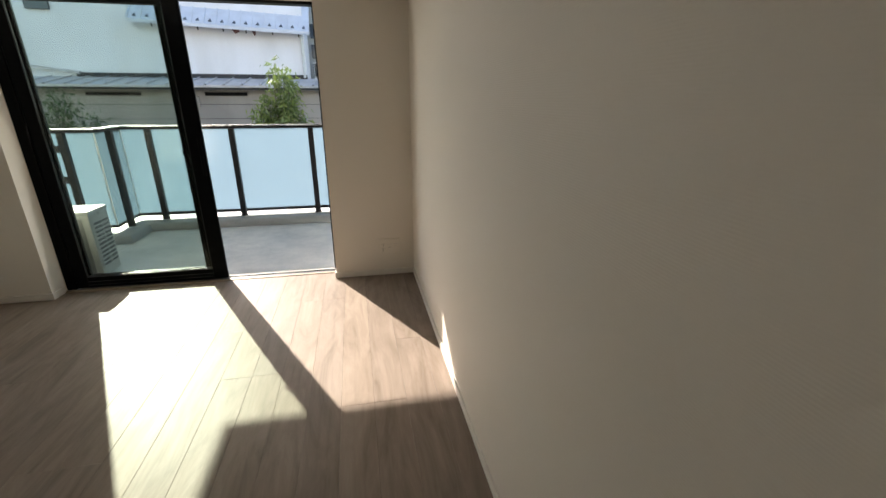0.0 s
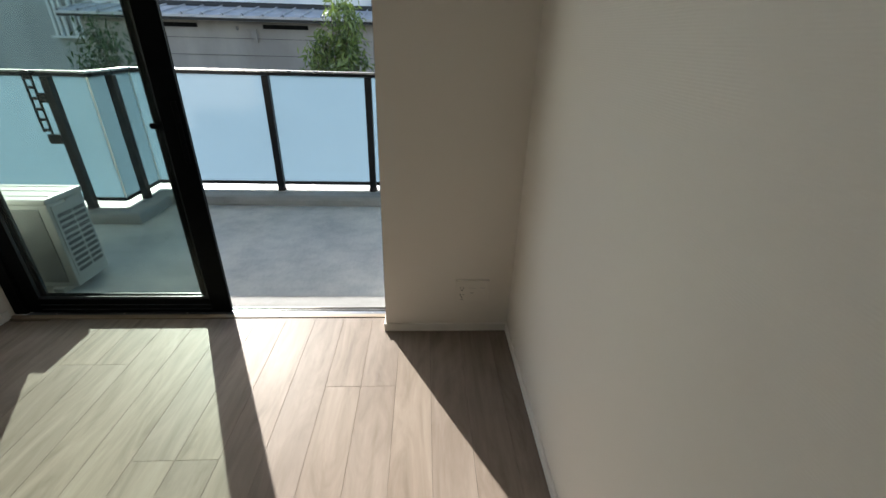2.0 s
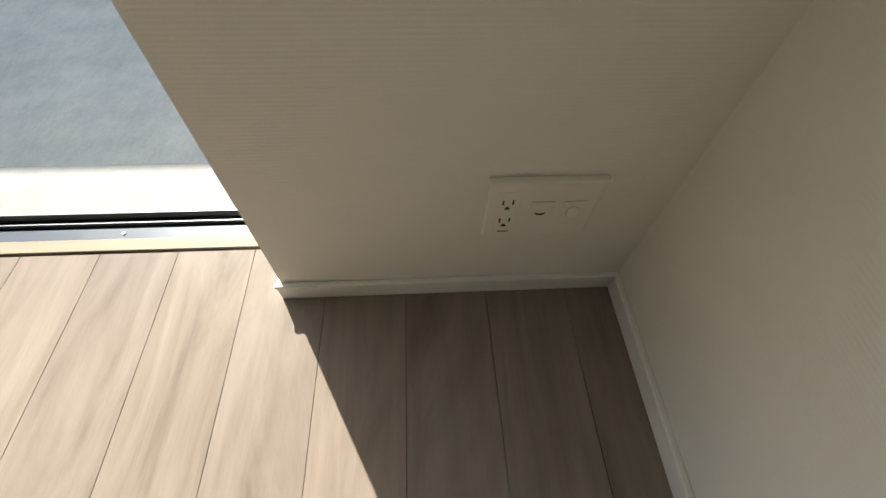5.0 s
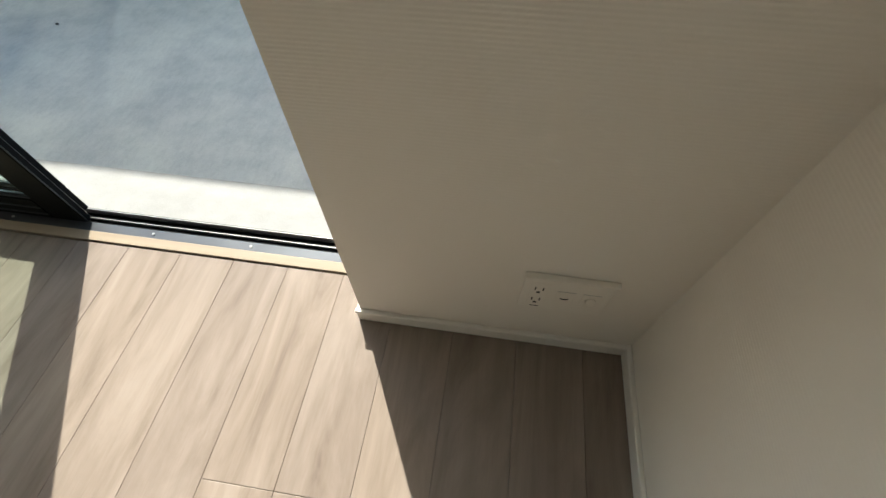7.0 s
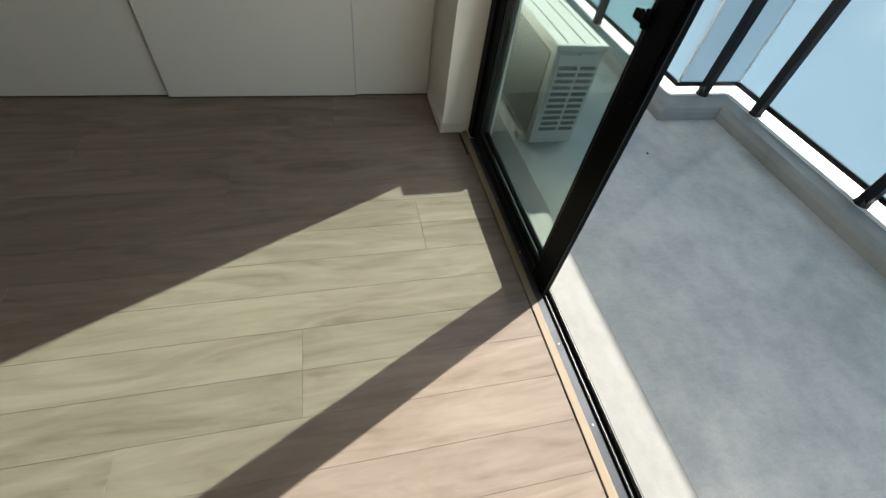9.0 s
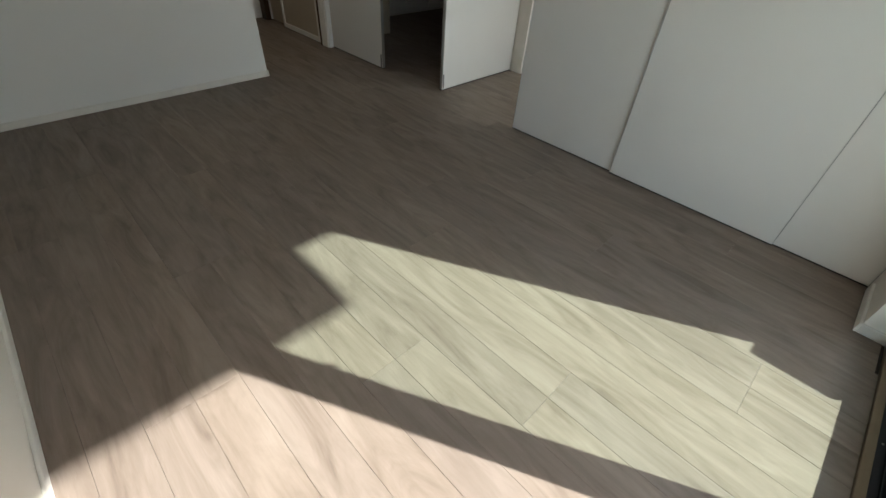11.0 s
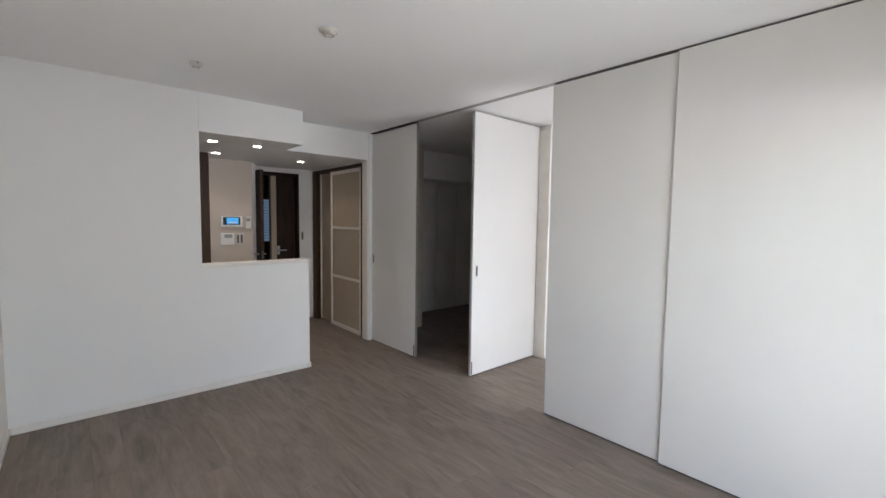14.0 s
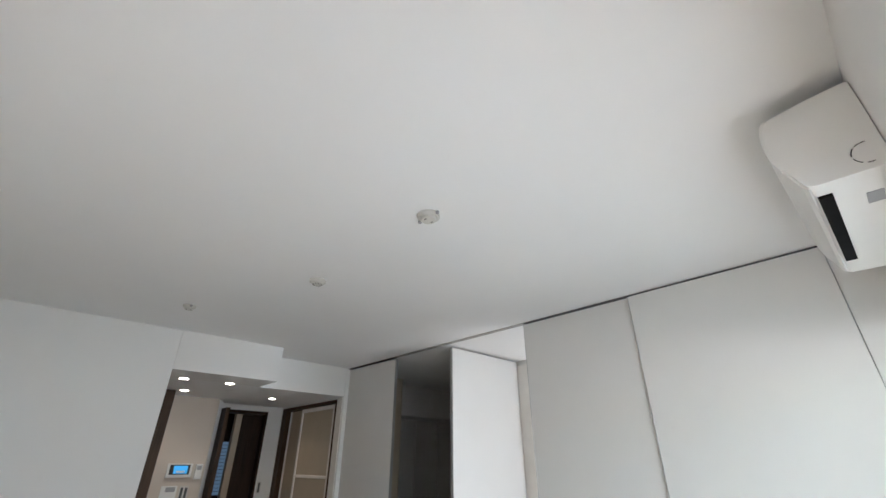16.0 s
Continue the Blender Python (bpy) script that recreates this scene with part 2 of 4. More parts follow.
M_BEIGE = brushed_wood("beige_sill_wood", (0.27, 0.215, 0.155), (0.32, 0.26, 0.19), 0.5, (0.9, 14, 14))
M_GLASS = pane_glass("window_glass", (0.895, 0.94, 0.915))
M_FROST = frosted("frosted_rail_glass", (0.272, 0.362, 0.43), 0.16)
M_BALC = coated_floor()
# Rough concrete whose tone is set for the sunlit band by the window.
M_STRIP = concrete("sun_toned_concrete", (0.245, 0.242, 0.232), (0.265, 0.262, 0.252), (0.285, 0.281, 0.27), 0.75, 9)
M_CURB = concrete("grey_curb_coating", (0.19, 0.205, 0.21), (0.235, 0.25, 0.255), (0.27, 0.285, 0.29), 0.6)
M_CURBTOP = plain("pale_curb_top", (0.62, 0.62, 0.61), 0.5)
M_PLASTIC = plain("white_plastic", (0.80, 0.79, 0.76), 0.35, vary=0.02)
M_CREAM = plain("cream_plastic", (0.60, 0.585, 0.54), 0.4, vary=0.03)
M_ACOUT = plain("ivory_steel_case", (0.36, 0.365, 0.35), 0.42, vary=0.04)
M_ACGREY = plain("shaded_fin_metal", (0.085, 0.09, 0.09), 0.5, 0.2)
M_FIN = plain("grey_fin_metal", (0.17, 0.175, 0.17), 0.5, 0.2)
M_BROWN = brushed_wood("dark_walnut", (0.014, 0.0065, 0.0035), (0.036, 0.018, 0.010))
M_BROWN2 = brushed_wood("mid_walnut", (0.034, 0.018, 0.009), (0.068, 0.038, 0.021))
M_BEAD = plain("dark_glazing_bead", (0.028, 0.036, 0.040), 0.35, 0.4)
M_CAVITY = plain("unlit_cavity", (0.004, 0.004, 0.004), 0.9)
M_OUTLET = plain("cream_outlet_plastic", (0.79, 0.75, 0.68), 0.42, vary=0.02)
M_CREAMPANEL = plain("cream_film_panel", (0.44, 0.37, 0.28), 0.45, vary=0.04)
M_WHITEWALL = stained("white_render", (0.74, 0.74, 0.76), (0.66, 0.66, 0.67))
M_GREYWALL = stained("grey_render", (0.35, 0.36, 0.345), (0.28, 0.29, 0.28))
M_SHEDWALL = stained("shed_siding", (0.33, 0.305, 0.275), (0.25, 0.23, 0.21))
M_ROOF = plain("pale_blue_metal_roof", (0.50, 0.53, 0.58), 0.45, 0.1, 0.1, 3)
M_ROOF2 = plain("weathered_metal_roof", (0.43, 0.425, 0.43), 0.45, 0.15, 0.22, 4)
M_PIPE = plain("grey_pvc_pipe", (0.55, 0.56, 0.54), 0.5)
M_GUARD = plain("grey_cast_guard", (0.10, 0.12, 0.15), 0.6)
M_RUST = plain("rust_flake", (0.09, 0.03, 0.022), 0.8, 0, 0.3, 20)
M_MOULD = plain("black_roof_flashing", (0.03, 0.03, 0.03), 0.7)
M_GROUND = concrete("asphalt", (0.04, 0.04, 0.04), (0.055, 0.055, 0.055), (0.07, 0.07, 0.07), 0.9, 0.6)
M_LEAF = leafy("long_green_leaf", (0.05, 0.075, 0.022), (0.16, 0.20, 0.06))
# Darker leaf colour carries the shade the second tree stands in.
M_LEAF2 = leafy("shaded_green_leaf", (0.02, 0.045, 0.02), (0.05, 0.09, 0.035))
M_BARK = plain("bark", (0.12, 0.09, 0.065), 0.9, 0, 0.3, 20)
M_LAMP = lamp_mat("warm_downlight", (1.0, 0.86, 0.66), 3)
M_SCREEN = lamp_mat("lit_blue_screen", (0.06, 0.36, 0.72), 0.07)
# Emission stands in for the dim daylight on the blind.
M_BLIND_GLOW = lamp_mat("glowing_blind", (0.16, 0.24, 0.32), 0.045)
M_DARKGLASS = plain("dark_window_pane", (0.05, 0.06, 0.07), 0.12)
M_WHITEBLACK = plain("grey_print", (0.35, 0.35, 0.36), 0.6)


# ---- building helpers ----
def B():
    return bmesh.new()


def box(bm, x0, x1, y0, y1, z0, z1, bevel=0.0, seg=1):
    r = bmesh.ops.create_cube(bm, size=1.0)
    for v in r["verts"]:
        v.co = Vector((x0 if v.co.x < 0 else x1, y0 if v.co.y < 0 else y1, z0 if v.co.z < 0 else z1))
    if bevel:
        es = list({e for v in r["verts"] for e in v.link_edges})
        bmesh.ops.bevel(bm, geom=es, offset=bevel, segments=seg, profile=0.5, affect="EDGES")
    return bm


def tube(bm, a, b, r0, r1=None, n=10):
    """A round bar from a to b."""
    a, b = Vector(a), Vector(b)
    d = b - a
    m = Matrix.Translation((a + b) / 2) @ d.to_track_quat("Z", "Y").to_matrix().to_4x4()
    bmesh.ops.create_cone(bm, cap_ends=True, segments=n, radius1=r0, radius2=r0 if r1 is None else r1, depth=d.length, matrix=m)
    return bm


def prism(bm, outline, y0, y1, axis="y"):
    """An outline of (x, z) pulled from y0 to y1; axis x: an outline of (y, z) pulled along x."""
    put = (lambda p, d: (p[0], d, p[1])) if axis == "y" else (lambda p, d: (d, p[0], p[1])) if axis == "x" else (lambda p, d: (p[0], p[1], d))
    a, b = [bm.verts.new(put(p, y0)) for p in outline], [bm.verts.new(put(p, y1)) for p in outline]
    bm.faces.new(a), bm.faces.new(list(reversed(b)))
    for i in range(len(a)):
        j = (i + 1) % len(a)
        bm.faces.new((a[j], a[i], b[i], b[j]))
    bmesh.ops.recalc_face_normals(bm, faces=bm.faces)
    return bm


def part(name, bm, material, parent=None, label="", smooth=False):
    me = bpy.data.meshes.new(name)
    bm.to_mesh(me)
    bm.free()
    me.materials.append(material)
    if smooth:
        for p in me.polygons:
            p.use_smooth = True
    ob = new(name, me)
    if parent:
        ob.parent = parent
        ob.matrix_parent_inverse = Matrix.Translation(parent.matrix_basis.translation).inverted()
    if label:
        tagged(ob, label)
    return ob


def thing(name, at, label, category, group=""):
    e = new(name)
    e.empty_display_size = 0.1
    e.location = at
    return tagged(e, label, category, group)


def struct(name, bm, material, label):
    return tagged(part(name, bm, material), label, kind="structure")


H = 2.45            # ceiling
YS = -4.32          # face of the kitchen wall
XW = -3.0           # line of the sliding panels
KH = 2.14           # kitchen ceiling

# ---- structure of the room ----
struct("wall_east", box(B(), 0.0, 0.15, -6.2, 0.32, -0.1, 2.6), M_RIB, "cream ribbed wallpaper wall along the living room")
bm = B()
box(bm, -0.63, 0.0, 0.0, 0.30, -0.1, 2.6)
box(bm, -2.61, -0.63, 0.0, 0.30, 1.99, 2.6)
box(bm, -3.15, -2.61, 0.0, 0.30, -0.1, 2.6)
struct("wall_north", bm, M_RIB, "cream wallpaper wall around the balcony window")
struct("ceiling_beam", box(B(), -3.15, 0.0, -0.22, 0.0, 2.03, 2.6), M_WALL, "white boxed beam above the balcony window")
bm = B()
box(bm, -6.3, -3.15, 0.0, 0.30, 1.99, 2.6)
box(bm, -6.3, -5.5, 0.0, 0.30, -0.1, 1.99)
box(bm, -3.75, -3.15, 0.0, 0.30, -0.1, 1.99)
struct("wall_north", bm, M_WALL, "white wall around the bedroom window")
struct("ceiling", box(B(), -6.3, 0.0, YS - 0.42, 0.0, H, 2.6), M_CEIL, "white wallpapered ceiling of the living room")
struct("ceiling", box(B(), -6.3, 0.0, -8.6, YS - 0.42, H, 2.6), M_CEIL, "white ceiling beyond the kitchen wall")

bm = B()
box(bm, -1.15, 0.0, YS - 0.12, YS, -0.1, H)
box(bm, -2.06, -1.15, YS - 0.12, YS, -0.1, 1.035)
struct("wall_south", bm, M_WALL, "white kitchen wall with a wide serving opening")
bm = B()
box(bm, -2.01, -1.15, YS - 0.42, YS + 0.008, KH, H)
box(bm, -1.15, 0.0, YS - 0.42, YS - 0.12, KH, H)
struct("soffit", bm, M_WALL, "white boxed soffit above the kitchen opening")
struct("soffit", box(B(), -2.97, -2.01, -6.3, YS - 0.42, KH + 0.004, H), M_WALL, "white lowered soffit over the passage")
struct("ceiling", box(B(), -2.97, -2.01, -6.3, YS - 0.42, KH, KH + 0.004), M_CEIL, "low passage ceiling with a downlight")
struct("ceiling", box(B(), -2.01, 0.0, -6.3, YS - 0.42, KH, KH + 0.004), M_CEIL, "low kitchen ceiling with downlights")
struct("trim", box(B(), -2.075, -1.15, YS - 0.14, YS + 0.018, 1.035, 1.062, 0.004, 2), M_TRIM, "white counter cap on the half wall")

# passage and hall
bm = B()
box(bm, -2.045, -1.35, -6.07, -5.95, -0.1, KH)
struct("wall_passage", bm, M_BEIGEWALL, "wall with the intercom beyond the kitchen")
struct("wall_kitchen_back", box(B(), -1.35, 0.0, -6.2, -6.07, -0.1, KH), M_WALL, "plain kitchen back wall")
bm = B()
box(bm, -3.15, -2.775, -6.42, -6.30, -0.1, 2.6)
box(bm, -2.775, -2.02, -6.42, -6.30, 2.075, 2.6)
box(bm, -2.12, -2.02, -6.30, -6.07, -0.1, KH)
struct("wall_hall", bm, M_WALL, "white end wall of the passage around a door")
bm = B()
box(bm, -3.10, -2.975, -4.87, -4.74, -0.1, 2.6)
box(bm, -3.10, -2.975, -6.26, -4.87, 2.10, 2.6)
box(bm, -3.10, -2.975, -6.30, -6.26, -0.1, 2.6)
struct("wall_west", bm, M_WALL, "white wall of the passage around the film-panel door")
bm = B()
box(bm, -3.8, -3.10, -6.6, -4.95, -0.1, 0.002)
struct("floor", bm, M_BROWN2, "dark floor of the side room")
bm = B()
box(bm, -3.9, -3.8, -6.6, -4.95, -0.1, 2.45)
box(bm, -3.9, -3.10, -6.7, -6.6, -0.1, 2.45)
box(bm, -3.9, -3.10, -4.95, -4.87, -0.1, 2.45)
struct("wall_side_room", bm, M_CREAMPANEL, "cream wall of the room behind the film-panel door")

# dark walk-in room and bedroom
bm = B()
box(bm, -6.3, -3.9, -5.72, -5.56, -0.1, 2.6)
box(bm, -6.3, -6.15, -5.56, 0.0, -0.1, 2.6)
box(bm, -6.2, -4.09, -3.25, -3.01, -0.1, 2.6)
struct("wall_bedroom", bm, M_WALL, "white walls of the rooms behind the sliding panels")
cd = thing("closet_door", (-4.6, -5.55, 0.0), "pale folding closet doors in the dark back room", "door")
for x_ in (-5.35, -4.92, -4.49, -4.06):
    lf = part("leaf", box(B(), x_ - 0.205, x_ + 0.205, -5.556, -5.53, 0.012, 2.03, 0.002), M_PANEL, cd)
    part("handle", box(B(), x_ + 0.165, x_ + 0.18, -5.53, -5.522, 0.93, 1.05, 0.001), M_ALU, lf, "slim metal pull")
struct("wall_closet_beam", box(B(), -6.15, -3.9, -5.56, -5.2, 2.05, H), M_WALL, "boxed beam in the dark closet room")
struct("trim", box(B(), -4.10, -4.06, -3.145, -2.995, 0.0, H - 0.05, 0.003), M_TRIM, "white upright jamb beside the hinged panel")
struct("trim", box(B(), -2.99, -2.965, -4.87, -4.76, 0.0, H, 0.003), M_TRIM, "white upright trim beside the sliding panels")

# floor bed under the boards
struct("subfloor", box(B(), -6.3, 0.0, -8.6, 0.108, -0.12, -0.012), M_GAP, "dark bed under the floor boards")

# baseboards
bb = B()
box(bb, -0.009, 0.0, YS, 0.0, 0.0, 0.040, 0.002)
box(bb, -0.0115, -0.0, YS, 0.0, 0.040, 0.0475, 0.002)
struct("baseboard", bb, M_TRIM, "thin white baseboard with a ridged top edge")
bb = B()
box(bb, -0.639, -0.009, -0.009, 0.0, 0.0, 0.040, 0.002)
box(bb, -0.6415, -0.009, -0.0115, 0.0, 0.040, 0.0475, 0.002)
box(bb, -0.639, -0.63, 0.0, 0.11, 0.0, 0.046, 0.002)
struct("baseboard", bb, M_TRIM, "thin white baseboard round the window column")
bb = B()
box(bb, XW + 0.03, -2.598, -0.012, 0.0, 0.0, 0.05, 0.002)
box(bb, -2.61, -2.598, 0.0, 0.12, 0.0, 0.05, 0.002)
struct("baseboard", bb, M_TRIM, "thin white baseboard at the window pier")
bb = B()
box(bb, -2.072, -0.012, YS, YS + 0.010, 0.0, 0.05, 0.002)
box(bb, -2.072, -2.06, YS - 0.12, YS + 0.010, 0.0, 0.05, 0.002)
struct("baseboard", bb, M_TRIM, "thin white baseboard of the kitchen wall")
bb = B()
box(bb, -6.15, -3.9, -5.56, -5.548, 0.0, 0.06, 0.002)
struct("baseboard", bb, M_TRIM, "white baseboard of the closet room")

# ceiling track of the panels
bm = B()
box(bm, -3.038, -3.026, -4.76, -0.22, H - 0.004, H + 0.0005)
box(bm, -3.008, -2.996, -4.76, -0.22, H - 0.004, H + 0.0005)
# Dark sheets above the closed panels colour in their shadow gap.
for ya, yb in ((-4.745, -3.885), (-2.245, -0.22)):
    box(bm, -3.046, -2.990, ya, yb, H - 0.0065, H - 0.0045)
struct("trim", bm, M_DARKSLOT, "twin dark slots of the ceiling track, with dark sheets as the shadow gap over the panels")
bm = B()
box(bm, -3.026, -3.008, -4.76, -0.22, H - 0.003, H + 0.0005)
box(bm, -2.996, -2.991, -4.76, -0.22, H - 0.003, H + 0.0005)
box(bm, -3.043, -3.038, -4.76, -0.22, H - 0.003, H + 0.0005)
struct("trim", bm, M_TRIM, "white ceiling track for the panels")


# ---- sliding panels ----
def slide_panel(label, y0, y1, x, handle=None):
    """A tall hanging panel in a plane across x; y0 to y1 along the room."""
    t = thing("sliding_panel", (x, (y0 + y1) / 2, 0.008), label, "sliding door", "tall white hanging panels")
    top = H - 0.019
    part("leaf", box(B(), x - 0.014, x + 0.014, y0, y1, 0.010, top, 0.0015), M_PANEL, t)
    part("edge_strip", box(B(), x - 0.0155, x + 0.0155, y0 - 0.003, y0, 0.010, top, 0.001), M_EDGE, t)
    part("edge_strip", box(B(), x - 0.0155, x + 0.0155, y1, y1 + 0.003, 0.010, top, 0.001), M_EDGE, t)
    # Dark strip added in the floor gap to stand for its shade.
    part("gap_shade", box(B(), x - 0.011, x + 0.011, y0, y1, 0.003, 0.010), M_DARKSLOT, t, "dark strip for the shade under the panel")
    if handle is not None:
        h = part("handle", box(B(), x + 0.014, x + 0.017, handle - 0.018, handle + 0.018, 0.93, 1.05, 0.002), M_ALU, t, "recessed metal finger pull")
        part("recess", box(B(), x + 0.0165, x + 0.0180, handle - 0.009, handle + 0.009, 0.945, 1.035, 0.0005), M_DARKSLOT, h, "dark finger recess")
    return t


slide_panel("closed tall white panel next to the window pier", -0.434, -0.012, XW - 0.004)
slide_panel("closed tall white panel, slightly proud of its neighbours", -1.410, -0.437, XW + 0.008)
slide_panel("tall white panel at the edge of the bedroom opening", -2.245, -1.413, XW - 0.012)
p = slide_panel("tall white panel beside the passage wall, with a finger pull", -4.745, -3.885, XW - 0.035, -4.70)
part("bolt", box(B(), XW - 0.020, XW - 0.017, -3.908, -3.896, 0.01, 0.13, 0.001), M_DARKSLOT, p, "dark flush bolt")

t = thing("swing_panel", (-3.6, -3.14, 0.008), "tall white hinged panel standing open, with a finger pull", "door")
part("leaf", box(B(), -4.055, -3.095, -3.155, -3.127, 0.012, H - 0.02, 0.0015), M_PANEL, t)
part("edge_strip", box(B(), -3.095, -3.090, -3.156, -3.126, 0.012, H - 0.02, 0.001), M_EDGE, t, "grey aluminium edge strip")
# The hinged panel gets the same dark strip as shade below it.
part("gap_shade", box(B(), -4.055, -3.095, -3.152, -3.130, 0.003, 0.012), M_DARKSLOT, t, "dark strip for the shade under the panel")
h = part("handle", box(B(), -3.165, -3.130, -3.127, -3.124, 0.93, 1.05, 0.002), M_ALU, t, "recessed metal finger pull")
part("recess", box(B(), -3.157, -3.139, -3.1245, -3.1225, 0.945, 1.035, 0.0005), M_DARKSLOT, h, "dark finger recess")
part("bolt", box(B(), -3.112, -3.100, -3.127, -3.1245, 0.02, 0.14, 0.001), M_DARKSLOT, t, "dark flush bolt")

# ---- window ----
w = tagged(thing("window_1", (-1.62, 0.2, 0.0), "black aluminium balcony window, one sash slid open", "window"), kind="structure")
FY0, FY1 = 0.152, 0.236
bm = B()
box(bm, -2.61, -2.545, FY0, FY1, 0.0, 1.99, 0.003)
part("window_frame", bm, M_BLACK, w, "black side frame")
part("window_frame", box(B(), -2.545, -0.63, FY0, FY1, 1.972, 1.99, 0.003), M_BLACK, w, "black head frame")
part("window_frame", box(B(), -0.650, -0.63, 0.175, FY1, 0.0, 1.972, 0.003), M_BLACK, w, "thin black side frame")
part("window_sill", box(B(), -2.61, -0.63, 0.112, 0.1425, -0.03, 0.004, 0.0015), M_BEIGE, w, "beige wood sill strip")
part("sill_plate", box(B(), -2.545, -0.63, 0.1435, 0.172, -0.03, 0.0, 0.001), M_DARKALU, w, "grey aluminium sill plate")
tr = B()
box(tr, -2.545, -0.650, 0.173, FY1, -0.08, -0.040)
for y, zt in ((0.174, -0.006), (0.1825, -0.006), (0.194, -0.008), (0.212, -0.02), (0.229, -0.02)):
    box(tr, -2.545, -0.650, y, y + 0.004, -0.040, zt, 0.001)
part("track", tr, M_BLACK, w, "black ribbed sash track")
al = B()
box(al, -2.545, -0.650, 0.1882, 0.1902, -0.040, -0.002)
box(al, -2.545, -0.650, 0.2192, 0.2212, -0.040, -0.006)
part("track", al, M_EDGE, w, "grey metal running rails")
for x in (-2.4, -2.05, -1.72, -1.28, -0.99, -0.72):
    sc = B()
    tube(sc, (x, 0.158, -0.001), (x, 0.158, 0.002), 0.0045, 0.0035, 12)
    box(sc, x - 0.004, x + 0.003, 0.1575, 0.1585, 0.0018, 0.0024)
    part("screw", sc, M_EDGE, w, "small bright sill screw")


def sash(label, x0, x1, y0, y1, left, right):
    s = part("sash", box(B(), x0, x0 + left, y0, y1, 0.004, 1.972, 0.003), M_BLACK, w, label)
    part("stile", box(B(), x1 - right, x1, y0, y1, 0.004, 1.972, 0.003), M_BLACK, s)
    part("rail", box(B(), x0 + left, x1 - right, y0, y1, 0.004, 0.085, 0.003), M_BLACK, s)
    part("rail", box(B(), x0 + left, x1 - right, y0, y1, 1.938, 1.972, 0.003), M_BLACK, s)
    bd = B()
    for k, z in enumerate((0.085, 0.0925)):
        box(bd, x0 + left, x1 - right, y0 + 0.004 + 0.0035 * k, y1 - 0.004 - 0.0035 * k, z, z + 0.006, 0.001)
    for z in (0.022, 0.050):
        box(bd, x0 + left, x1 - right, y0 - 0.0025, y0 + 0.0005, z, z + 0.005, 0.001)
    for xa in (x0 + left, x1 - right - 0.006):
        box(bd, xa, xa + 0.006, y0 + 0.004, y1 - 0.004, 0.0985, 1.935, 0.001)
    part("glazing_bead", bd, M_BEAD, s, "dark stepped glazing bead")
    part("weather_strip", box(B(), x1 - 0.0005, x1 + 0.002, y0 + 0.002, y0 + 0.005, 0.01, 1.965, 0.0005), M_BEAD, s, "thin grey weather strip")
    ym = (y0 + y1) / 2
    part("pane", box(B(), x0 + left - 0.004, x1 - right + 0.004, ym - 0.003, ym + 0.003, 0.08, 1.945), M_GLASS, s, "clear green-tinted glass pane")
    return s


sash("black inner sash slid over the outer one", -2.545, -1.485, 0.166, 0.188, 0.075, 0.105)
sash("black outer sash", -2.545, -1.516, 0.197, 0.220, 0.09, 0.124)
c = B()
box(c, -1.600, -1.582, 0.152, 0.165, 0.975, 1.018, 0.004, 2)
box(c, -1.632, -1.584, 0.147, 0.155, 0.985, 1.008, 0.003, 2)
tube(c, (-1.622, 0.151, 0.997), (-1.622, 0.165, 0.997), 0.013, 0.011, 16)
part("window_latch", c, M_BLACK, w, "small grey crescent latch")
c = B()
box(c, -1.525, -1.502, 0.159, 0.166, 0.83, 1.10, 0.002)
part("finger_pull", c, M_BLACK, w)

# bedroom window, out of sight
w2 = tagged(thing("window_2", (-4.6, 0.2, 0.0), "black aluminium bedroom window", "window"), kind="structure")
bm = B()
for a in ((-5.5, -5.44, 0.0, 1.99), (-3.81, -3.75, 0.0, 1.99), (-4.65, -4.59, 0.06, 1.93), (-5.44, -3.81, 0.0, 0.06), (-5.44, -3.81, 1.93, 1.99)):
    box(bm, a[0], a[1], 0.18, 0.25, a[2], a[3], 0.002)
part("window_frame", bm, M_BLACK, w2)
part("pane", box(B(), -5.44, -3.81, 0.21, 0.216, 0.06, 1.93), M_GLASS, w2)

# ---- balcony ----
struct("balcony_floor", box(B(), -6.6, 1.6, 0.445, 2.02, -0.28, -0.08), M_BALC, "grey mottled coated balcony floor")
# Ends at the railing's shadow line, so the sunlit band has its own colour.
struct("balcony_floor", box(B(), -6.6, 1.6, 0.236, 0.445, -0.28, -0.078), M_STRIP, "rough strip of the balcony along the window, toned apart as the sunlit band")
XS = -2.78          # where the balcony edge steps back
bm = B()
rings = []
for d_, z_ in ((0, -0.28), (0, -0.06), (0.006, -0.03), (0.022, -0.004), (0.045, 0.006), (0.16, 0.006), (0.16, -0.28)):
    rings.append([bm.verts.new(p_) for p_ in ((-6.6, 1.54 + d_, z_), (XS - d_, 1.54 + d_, z_), (XS - d_, 2.0 + d_, z_), (1.6, 2.0 + d_, z_))])
for ra, rb in zip(rings, rings[1:] + rings[:1]):
    for k in range(3):
        bm.faces.new((ra[k], ra[k + 1], rb[k + 1], rb[k]))
bmesh.ops.recalc_face_normals(bm, faces=bm.faces)
struct("curb", bm, M_CURB, "grey coated balcony curb with rounded edges")
bm = B()
box(bm, XS - 0.34, 1.6, 2.16, 2.42, -0.28, 0.008, 0.002)
box(bm, -6.6, XS - 0.34, 1.70, 1.96, -0.28, 0.008, 0.002)
box(bm, XS - 0.34, XS - 0.16, 1.70, 2.16, -0.28, 0.008)
struct("curb", bm, M_CURBTOP, "pale top of the balcony curb under the railing")
bm = B()
